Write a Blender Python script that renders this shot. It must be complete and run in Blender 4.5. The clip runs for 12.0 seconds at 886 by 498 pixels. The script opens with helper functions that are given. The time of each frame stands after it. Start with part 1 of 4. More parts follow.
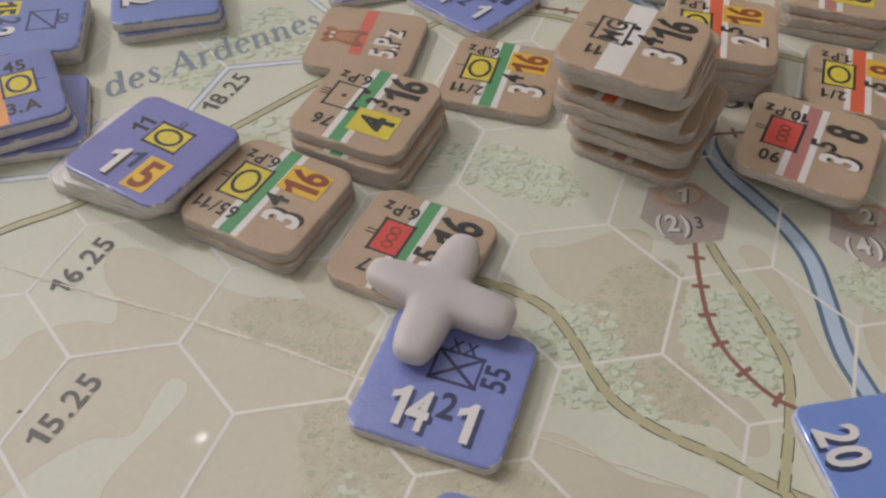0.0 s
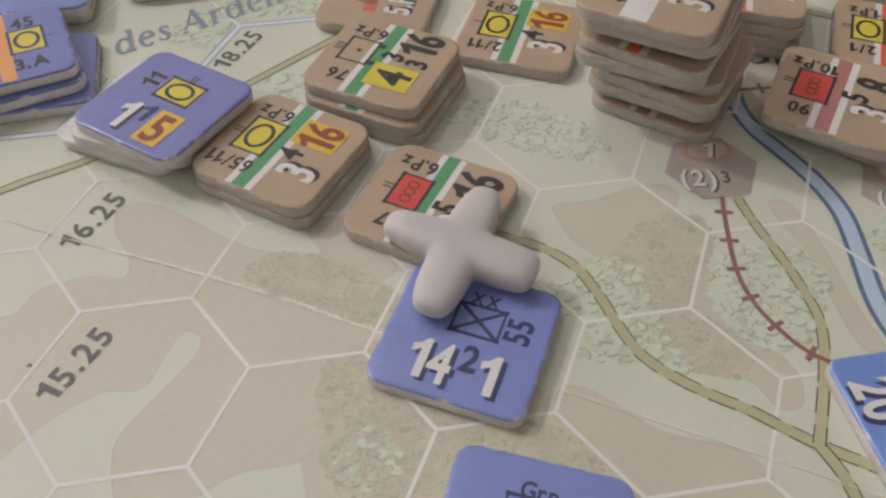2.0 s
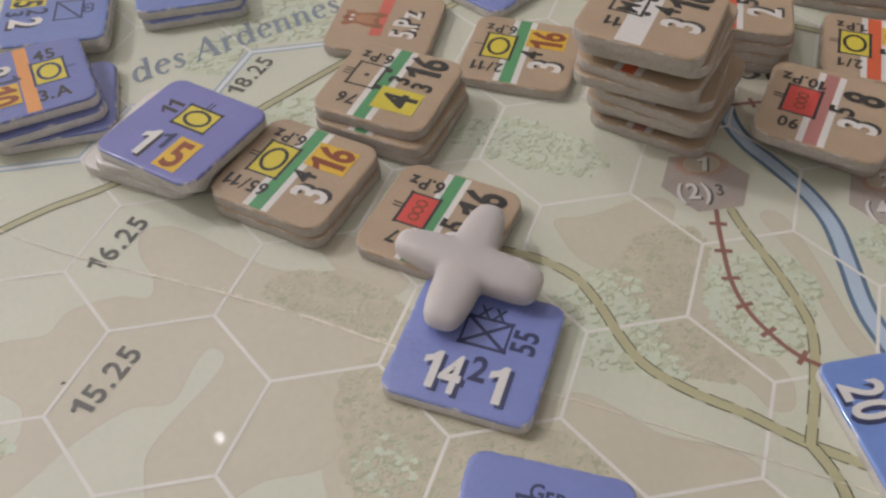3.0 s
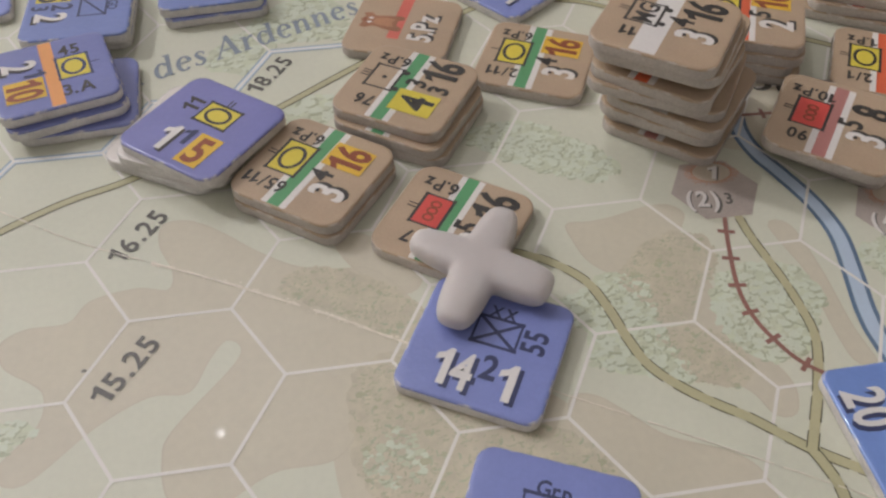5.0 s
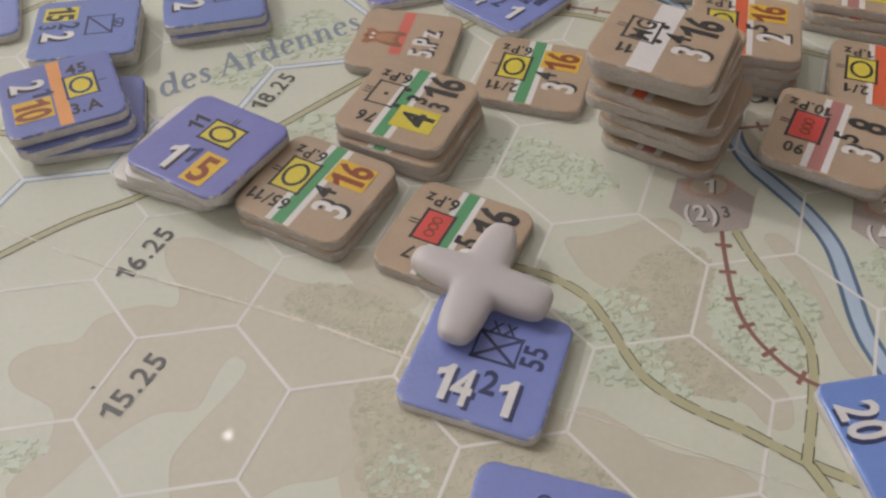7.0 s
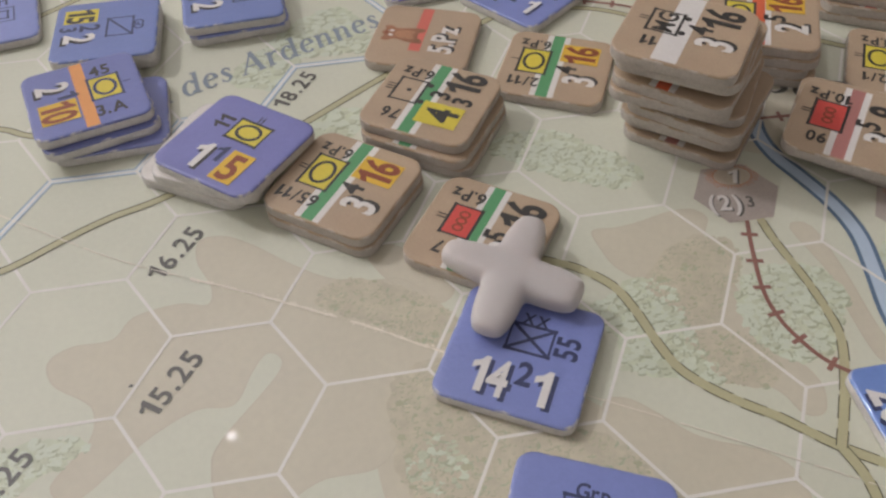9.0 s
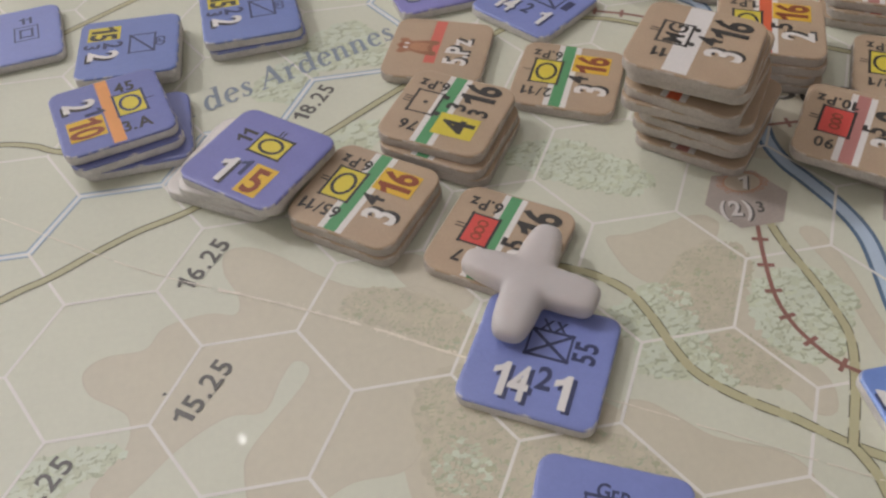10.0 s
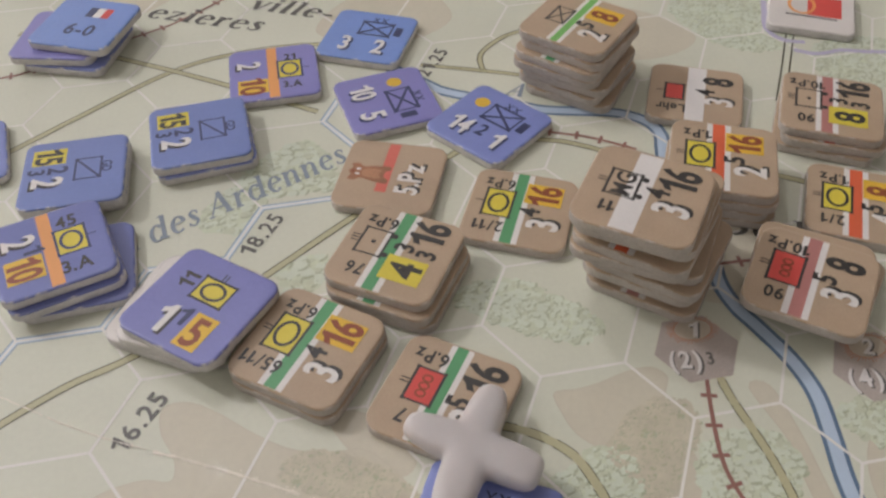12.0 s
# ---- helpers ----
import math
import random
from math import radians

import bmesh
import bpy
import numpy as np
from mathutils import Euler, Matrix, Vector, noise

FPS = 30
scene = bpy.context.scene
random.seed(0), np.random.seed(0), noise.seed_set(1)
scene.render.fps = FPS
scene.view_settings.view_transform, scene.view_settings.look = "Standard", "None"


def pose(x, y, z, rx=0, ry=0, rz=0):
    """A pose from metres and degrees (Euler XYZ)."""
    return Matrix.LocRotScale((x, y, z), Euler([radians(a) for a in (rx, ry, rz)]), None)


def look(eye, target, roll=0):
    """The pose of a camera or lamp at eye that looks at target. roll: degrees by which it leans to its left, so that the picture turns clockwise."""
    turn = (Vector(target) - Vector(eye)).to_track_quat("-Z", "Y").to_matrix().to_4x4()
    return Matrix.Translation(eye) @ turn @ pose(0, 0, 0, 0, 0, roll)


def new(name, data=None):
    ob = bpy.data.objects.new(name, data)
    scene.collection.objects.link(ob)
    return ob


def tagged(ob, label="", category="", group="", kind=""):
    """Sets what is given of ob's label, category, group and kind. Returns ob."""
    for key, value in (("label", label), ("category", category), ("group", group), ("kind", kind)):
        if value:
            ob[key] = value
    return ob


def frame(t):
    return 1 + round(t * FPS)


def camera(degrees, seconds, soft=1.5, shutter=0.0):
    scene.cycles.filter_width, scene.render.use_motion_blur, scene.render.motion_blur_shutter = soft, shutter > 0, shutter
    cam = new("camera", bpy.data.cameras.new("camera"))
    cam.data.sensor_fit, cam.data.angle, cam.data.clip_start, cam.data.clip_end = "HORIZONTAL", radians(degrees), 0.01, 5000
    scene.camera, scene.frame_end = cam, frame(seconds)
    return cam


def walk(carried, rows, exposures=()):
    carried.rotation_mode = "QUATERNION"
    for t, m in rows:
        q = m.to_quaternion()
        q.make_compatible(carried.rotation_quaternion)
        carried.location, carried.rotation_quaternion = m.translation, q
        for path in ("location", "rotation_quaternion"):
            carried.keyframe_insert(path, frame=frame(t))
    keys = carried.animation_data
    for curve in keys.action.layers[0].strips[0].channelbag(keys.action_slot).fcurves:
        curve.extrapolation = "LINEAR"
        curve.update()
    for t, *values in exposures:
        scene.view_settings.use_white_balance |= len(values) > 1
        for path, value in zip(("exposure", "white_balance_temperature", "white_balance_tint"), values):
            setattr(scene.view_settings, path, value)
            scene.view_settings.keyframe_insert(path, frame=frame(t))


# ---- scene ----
# World units are metres; the plan below is written in millimetres and scaled by MM.
MM = 0.001
cam = camera(53.6, 12.0, soft=2.4, shutter=0.3)
# seconds, eye and aim in millimetres over the map, roll
PATH = [
    (0, (20.81, -45.52, 69.79), (28.41, -5.78, 25.49), 1.21),
    (0.5, (20.91, -44.36, 68.20), (28.28, -4.81, 23.69), 1.10),
    (1, (20.92, -44.51, 68.32), (28.25, -4.93, 23.82), 1.03),
    (1.5, (20.14, -45.25, 68.39), (27.13, -5.67, 23.85), 0.40),
    (2, (19.56, -46.38, 65.25), (26.52, -6.96, 20.55), 0.47),
    (2.5, (19.98, -46.53, 67.20), (26.75, -7.40, 22.23), -0.59),
    (3, (18.77, -48.52, 69.32), (25.51, -8.77, 24.88), -0.93),
    (3.5, (18.45, -48.51, 69.39), (25.12, -8.82, 24.89), 0.32),
    (5.5, (17.43, -50.02, 71.79), (23.81, -10.11, 27.45), 0.07),
    (6, (18.36, -49.25, 72.69), (24.61, -9.33, 28.33), -0.29),
    (6.5, (18.31, -49.24, 71.95), (24.57, -9.31, 27.61), -1.22),
    (7, (18.22, -49.73, 73.09), (24.24, -9.78, 28.73), -0.63),
    (7.2, (17.19, -49.65, 72.61), (23.00, -9.69, 28.24), -1.39),
    (8.8, (14.35, -50.15, 72.98), (20.83, -10.12, 28.75), -1.98),
    (9, (14.77, -49.95, 73.48), (20.85, -10.15, 28.99), -1.54),
    (9.5, (14.04, -50.72, 76.33), (19.72, -11.06, 31.67), -1.36),
    (10, (13.16, -51.03, 76.33), (18.81, -11.12, 31.89), -2.75),
    (10.5, (13.67, -50.25, 76.46), (19.20, -10.44, 31.91), -2.49),
    (11, (15.87, -48.16, 77.53), (21.56, -8.11, 33.21), -3.53),
    (11.5, (19.18, -44.46, 82.13), (25.29, -4.24, 38.03), -3.11),
    (12, (20.02, -39.46, 85.10), (27.06, 1.35, 41.69), -1.38),
]
EXPOSE = -0.02
walk(cam, [(t, look(Vector(eye) * MM, Vector(aim) * MM, roll)) for t, eye, aim, roll in PATH],
     exposures=[(0.0, EXPOSE), (12.0, EXPOSE)])

# ---- light: a warm ceiling lamp behind the map, a second one to its side, an added front fill ----
world = bpy.data.worlds.new("world")
scene.world = world
world.use_nodes = True
world.node_tree.nodes["Background"].inputs[0].default_value = (0.86, 0.94, 1.1, 1)
world.node_tree.nodes["Background"].inputs[1].default_value = 0.06


def lamp(name, eye, watts, size, colour):
    data = bpy.data.lights.new(name, "POINT")
    data.shadow_soft_size, data.energy, data.color = size / 2, watts, colour
    ob = new(name, data)
    ob.location = eye
    return ob


lamp("key_fill_lamp", (-1.71, 1.25, 1.86), 77.0, 0.17, (0.99, 0.97, 1.015))
lamp("pendant_lamp", (-0.322, 1.07, 1.72), 14.5, 0.024, (0.99, 0.97, 1.015))
# unseen fill added on the camera's side, lifts shadows and near edges
lamp("key_fill_lamp", (-0.40, -1.30, 1.60), 6.5, 0.12, (0.99, 0.97, 1.015))


# ---- materials ----
def mat(name, colour, rough=0.5, vary=0.08, fine=2500.0, coarse=140.0, bump=0.0, bump_scale=1500.0, coat=0.0, sheen_colour=None, metal=0.0):
    """A printed or moulded surface: base colour with grain and blotches, small relief."""
    m = bpy.data.materials.new(name)
    m.use_nodes = True
    nt = m.node_tree
    n, link = nt.nodes, nt.links
    b = n["Principled BSDF"]
    co = n.new("ShaderNodeTexCoord")
    grain, blot = n.new("ShaderNodeTexNoise"), n.new("ShaderNodeTexNoise")
    grain.inputs["Scale"].default_value, grain.inputs["Detail"].default_value = fine, 3
    blot.inputs["Scale"].default_value, blot.inputs["Detail"].default_value = coarse, 4
    mix = n.new("ShaderNodeMath")
    mix.operation = "MULTIPLY_ADD"
    mix.inputs[1].default_value = 0.6
    half = n.new("ShaderNodeMath")
    half.operation = "MULTIPLY"
    half.inputs[1].default_value = 0.4
    link.new(co.outputs["Object"], grain.inputs["Vector"])
    link.new(co.outputs["Object"], blot.inputs["Vector"])
    link.new(grain.outputs[0], half.inputs[0])
    link.new(blot.outputs[0], mix.inputs[0])
    link.new(half.outputs[0], mix.inputs[2])
    ramp = n.new("ShaderNodeMapRange")
    ramp.inputs[1].default_value, ramp.inputs[2].default_value = 0.3, 0.7
    ramp.inputs[3].default_value, ramp.inputs[4].default_value = 1 - vary, 1 + vary
    link.new(mix.outputs[0], ramp.inputs[0])
    scale = n.new("ShaderNodeVectorMath")
    scale.operation = "SCALE"
    scale.inputs[0].default_value = colour
    link.new(ramp.outputs[0], scale.inputs["Scale"])
    link.new(scale.outputs[0], b.inputs["Base Color"])
    rr = n.new("ShaderNodeMapRange")
    rr.inputs[1].default_value, rr.inputs[2].default_value = 0.3, 0.7
    rr.inputs[3].default_value, rr.inputs[4].default_value = rough * 0.85, min(1, rough * 1.15)
    link.new(blot.outputs[0], rr.inputs[0])
    link.new(rr.outputs[0], b.inputs["Roughness"])
    b.inputs["Metallic"].default_value = metal
    b.inputs["Coat Weight"].default_value, b.inputs["Coat Roughness"].default_value = coat, 0.025
    if bump:
        tex, bp = n.new("ShaderNodeTexNoise"), n.new("ShaderNodeBump")
        tex.inputs["Scale"].default_value, tex.inputs["Detail"].default_value = bump_scale, 4
        bp.inputs["Strength"].default_value, bp.inputs["Distance"].default_value = bump, 0.0001
        link.new(co.outputs["Object"], tex.inputs["Vector"])
        link.new(tex.outputs[0], bp.inputs["Height"])
        link.new(bp.outputs[0], b.inputs["Normal"])
    return m


def worn_mat(ground, colour, worn=(0.66, 0.63, 0.60, 1), least=0.53):
    """The rim of a printed face: its colour, scuffed through to the pale paper in places; on brown also painted edge
    light.
    """
    m = mat("worn_rim_" + ground, colour, 0.45, 0.08, 2500, 200, 0.6, 1800, 0.2 if ground == "brown" else 1.0)
    nt = m.node_tree
    b = nt.nodes["Principled BSDF"]
    old = b.inputs["Base Color"].links[0].from_socket
    co, tex, cut, mix = (nt.nodes.new(k) for k in ("ShaderNodeTexCoord", "ShaderNodeTexNoise", "ShaderNodeMapRange", "ShaderNodeMixRGB"))
    tex.inputs["Scale"].default_value, tex.inputs["Detail"].default_value = 650, 6
    cut.inputs[1].default_value, cut.inputs[2].default_value = least, least + 0.14
    mix.inputs[2].default_value = worn
    nt.links.new(co.outputs["Object"], tex.inputs["Vector"])
    nt.links.new(tex.outputs[0], cut.inputs[0])
    nt.links.new(cut.outputs[0], mix.inputs[0])
    nt.links.new(old, mix.inputs[1])
    nt.links.new(mix.outputs[0], b.inputs["Base Color"])
    return m


def print_mat(name, colour, vary=0.06, rough=0.42, bump=0.12):
    return mat(name, colour, rough, vary, 3000, 220, bump, 900, 0.0)


M = {
    # the map's inks
    "field": mat("map_pale_green", (0.645, 0.652, 0.53), 0.43, 0.05, 1500, 60, 0.06, 300, 0.004),
    "tan": mat("map_tan", (0.608, 0.566, 0.446), 0.43, 0.06, 1200, 80, 0.06, 300, 0.004),
    "tan_edge": print_mat("map_tan_edge", (0.58, 0.535, 0.42)),
    "hexline": print_mat("map_hexline", (0.79, 0.765, 0.715)),
    "road": print_mat("map_road_olive", (0.50, 0.475, 0.29)),
    "road_edge": print_mat("map_road_edge", (0.105, 0.097, 0.06)),
    "rail": print_mat("map_rail_brown", (0.30, 0.145, 0.115)),
    "river": print_mat("map_river_blue", (0.49, 0.59, 0.70)),
    "river_edge": print_mat("map_river_edge", (0.12, 0.19, 0.29)),
    "stream": print_mat("map_stream_blue", (0.60, 0.69, 0.75)),
    "stream_edge": print_mat("map_stream_edge", (0.29, 0.38, 0.46)),
    "wood_base": mat("map_wood_base", (0.60, 0.645, 0.485), 0.52, 0.10, 900, 300, 0.06, 300, 0.02),
    "wood_brown": mat("map_wood_brown", (0.58, 0.535, 0.41), 0.52, 0.14, 1100, 300, 0.06, 300, 0.02),
    "leaf": print_mat("map_wood_green", (0.56, 0.595, 0.445), 0.12),
    "leaf_dark": print_mat("map_wood_shade", (0.43, 0.465, 0.32), 0.12),
    "leaf_pale": print_mat("map_wood_light", (0.63, 0.678, 0.55), 0.1),
    "leaf_brown": print_mat("map_wood_ochre", (0.555, 0.52, 0.39), 0.12),
    "leaf_olive": print_mat("map_wood_olive", (0.46, 0.46, 0.31), 0.12),
    "town_pale": print_mat("map_town_pale", (0.52, 0.45, 0.35), 0.1),
    "town": print_mat("map_town_grey", (0.455, 0.395, 0.35), 0.15),
    "town_ring": print_mat("map_town_orange", (0.50, 0.255, 0.15), 0.15),
    "map_ink": print_mat("map_black", (0.12, 0.113, 0.10), 0.15),
    "map_blue_ink": print_mat("map_blue_ink", (0.25, 0.295, 0.345), 0.15),
    "map_violet": print_mat("map_violet", (0.50, 0.465, 0.60)),
    "crease": print_mat("map_crease_white", (0.80, 0.74, 0.63), 0.15, 0.34),
    # the counters
    "blue": mat("counter_blue", (0.222, 0.268, 0.58), 0.36, 0.06, 2500, 200, 0.7, 1100, 0.35),
    "sky": mat("counter_light_blue", (0.19, 0.30, 0.66), 0.36, 0.06, 2500, 200, 0.7, 1100, 0.35),
    "azure": mat("counter_azure", (0.172, 0.23, 0.515), 0.36, 0.06, 2500, 200, 0.7, 1100, 0.35),
    "violet": mat("counter_violet", (0.245, 0.235, 0.535), 0.38, 0.06, 2500, 200, 0.35, 1100, 0.2),
    "lilac": mat("counter_lilac_blue", (0.202, 0.21, 0.495), 0.36, 0.06, 2500, 200, 0.7, 1100, 0.35),
    "indigo": mat("counter_indigo", (0.168, 0.195, 0.465), 0.36, 0.06, 2500, 200, 0.7, 1100, 0.35),
    "brown": mat("counter_brown", (0.465, 0.347, 0.238), 0.5, 0.10, 3500, 220, 0.4, 1600),
    "white_card": mat("counter_white", (0.70, 0.66, 0.62), 0.4, 0.06, 2500, 200, 0.18, 700),
    "board": mat("grey_cardboard", (0.67, 0.645, 0.62), 0.85, 0.22, 3500, 500, 0.6, 2600),
    "brown_board": mat("brown_grey_cardboard", (0.51, 0.462, 0.415), 0.85, 0.22, 3500, 500, 0.6, 2600),
    "green": print_mat("ink_green", (0.11, 0.34, 0.15)),
    "lime": print_mat("ink_bright_green", (0.20, 0.50, 0.13)),
    "orange": print_mat("ink_orange", (0.80, 0.36, 0.12)),
    "vermilion": print_mat("ink_vermilion", (0.72, 0.14, 0.06)),
    "pink": print_mat("ink_pink", (0.46, 0.20, 0.18)),
    "coral": print_mat("ink_coral", (0.66, 0.16, 0.12)),
    "red": print_mat("ink_red", (0.66, 0.085, 0.07)),
    "tawny": print_mat("ink_tawny", (0.43, 0.22, 0.12), 0.25),
    "rust": print_mat("ink_rust", (0.33, 0.15, 0.08), 0.3),
    "yellow": print_mat("ink_yellow", (0.70, 0.58, 0.07)),
    "amber": print_mat("ink_amber", (0.74, 0.47, 0.05)),
    "dark_red": print_mat("ink_dark_red", (0.27, 0.07, 0.03)),
    "black": print_mat("ink_black", (0.05, 0.046, 0.042)),
    "navy": print_mat("ink_navy", (0.045, 0.055, 0.13)),
    "white": print_mat("ink_white", (0.76, 0.73, 0.70)),
    # the rest
    "plastic": mat("white_plastic", (0.56, 0.525, 0.51), 0.55, 0.03, 900, 90, 0.05, 400),
    "table": mat("table_wood", (0.20, 0.12, 0.07), 0.4, 0.25, 300, 12, 0.2, 200),
    "wall": mat("wall_paint", (0.62, 0.60, 0.57), 0.9, 0.05, 60, 1.5, 0.2, 90),
    "carpet": mat("floor_brown", (0.22, 0.17, 0.13), 0.9, 0.25, 300, 6, 0.3, 300),
}


# ---- mesh helpers (millimetres in, metres out) ----
for ground, colour in (("indigo", (0.168, 0.195, 0.465)), ("blue", (0.222, 0.268, 0.58)), ("sky", (0.19, 0.30, 0.66)), ("azure", (0.172, 0.23, 0.515)), ("violet", (0.245, 0.235, 0.535)), ("lilac", (0.202, 0.21, 0.495)),
                       ("brown", (0.465, 0.347, 0.238)), ("white_card", (0.70, 0.66, 0.62))):
    # brown rims: wear spread wider, so its pale colour also paints light on the edges
    M[ground + "_rim"] = worn_mat(ground, colour, (0.62, 0.56, 0.50, 1), 0.47) if ground == "brown" else worn_mat(ground, colour)
cloudy = M["plastic"].node_tree.nodes["Principled BSDF"]
cloudy.inputs["Subsurface Weight"].default_value = 0.9
cloudy.inputs["Subsurface Radius"].default_value = (1.0, 0.9, 0.85)
cloudy.inputs["Subsurface Scale"].default_value = 0.004


def part(name, bm, material, parent=None, label="", smooth=False):
    me = bpy.data.meshes.new(name)
    bmesh.ops.scale(bm, vec=(MM, MM, MM), verts=bm.verts)
    bm.normal_update()
    bm.to_mesh(me)
    bm.free()
    if smooth:
        me.shade_smooth()
    me.materials.append(M[material])
    ob = new(name, me)
    ob.parent = parent
    if label:
        tagged(ob, label)
    return ob


def spline(pts, closed=False, step=0.5):
    """A smooth line through control points."""
    p = [Vector(q).to_2d() for q in pts]
    n, out = len(p), []
    for i in range(n if closed else n - 1):
        a, b, c, d = (p[(i + k) % n] if closed else p[min(max(i + k, 0), n - 1)] for k in (-1, 0, 1, 2))
        m = max(2, int((c - b).length / step))
        for k in range(m):
            s = k / m
            out.append(0.5 * ((2 * b) + (c - a) * s + (2 * a - 5 * b + 4 * c - d) * s * s + (3 * b - a - 3 * c + d) * s ** 3))
    if not closed:
        out.append(p[-1])
    return out


def band(bm, line, width, z, offset=0.0, closed=False, dash=None):
    """A flat printed line of that width along a polyline; dash: (on, off) lengths."""
    n = len(line)
    sides, run, length = [], 0.0, []
    for i, q in enumerate(line):
        a, b = (line[i - 1], line[(i + 1) % n]) if closed else (line[max(i - 1, 0)], line[min(i + 1, n - 1)])
        t = (b - a).normalized()
        nrm = Vector((-t.y, t.x))
        sides.append((q + nrm * (offset - width / 2), q + nrm * (offset + width / 2)))
        length.append(run)
        run += (line[(i + 1) % n] - q).length
    vs = [(bm.verts.new((*l, z)), bm.verts.new((*r, z))) for l, r in sides]
    for i in range(n if closed else n - 1):
        if dash and (length[i] % (dash[0] + dash[1])) > dash[0]:
            continue
        (a, b), (c, d) = vs[i], vs[(i + 1) % n]
        bm.faces.new((a, c, d, b))
    bmesh.ops.delete(bm, geom=[v for v in bm.verts if not v.link_faces], context="VERTS")


def poly(bm, pts, z):
    f = bm.faces.new([bm.verts.new((*q[:2], z)) for q in pts])
    f.normal_update()
    if f.normal.z < 0:
        f.normal_flip()
    return f


def rect(bm, u, v, w, h, z):
    poly(bm, [(u - w / 2, v - h / 2), (u + w / 2, v - h / 2), (u + w / 2, v + h / 2), (u - w / 2, v + h / 2)], z)


def oval(u, v, w, h, n=28):
    return [Vector((u + w / 2 * math.cos(2 * math.pi * i / n), v + h / 2 * math.sin(2 * math.pi * i / n))) for i in range(n)]


LETTERS = {}


def glyph(char, bold, slant):
    """One character as points and faces, one unit high capitals, its left side at x = 0; and its width."""
    if char == "1":
        w = 0.19 + 2 * bold
        pts = [(0.28, 0), (0.28 + w, 0), (0.28 + w, 1), (0.30 + w * 0.3, 1), (0.22, 0.86), (0.0, 0.79), (0.0, 0.79 - w * 0.75), (0.28, 0.70)]
        return [(x + y * slant, y, 0) for x, y in pts], [(0, 1, 2, 3, 4, 7), (4, 5, 6, 7)], 0.28 + w
    cu = bpy.data.curves.new("text", "FONT")
    cu.body, cu.resolution_u, cu.offset, cu.shear, cu.size = char, 3, bold, slant, 1.4
    ob = new("text", cu)
    me = bpy.data.meshes.new_from_object(ob.evaluated_get(bpy.context.evaluated_depsgraph_get()))
    bpy.data.objects.remove(ob)
    pts = [tuple(v.co) for v in me.vertices]
    x0, x1 = min(q[0] for q in pts), max(q[0] for q in pts)
    return [(x - x0, y, 0) for x, y, _ in pts], [tuple(f.vertices) for f in me.polygons], x1 - x0


GLYPHS = {}


def bowl(cx, cy, rx, ry, a0, a1, thick, thin, n=14):
    """A round stroke with the weight of a broad pen: thick at its sides, thin above and below."""
    out = []
    for i in range(n + 1):
        a = radians(a0 + (a1 - a0) * i / n)
        out.append((cx + rx * math.cos(a), cy + ry * math.sin(a), thin + (thick - thin) * abs(math.cos(a)) ** 1.3))
    return out


def stem(x, y0, y1, w=0.17):
    return [(x, y0, w), (x, (y0 + y1) / 2, w * 0.94), (x, y1, w)]


def serif(x, y, left=0.13, right=0.13, w=0.065):
    return [(x - left, y, w * 0.7), (x, y, w), (x + right, y, w * 0.7)]


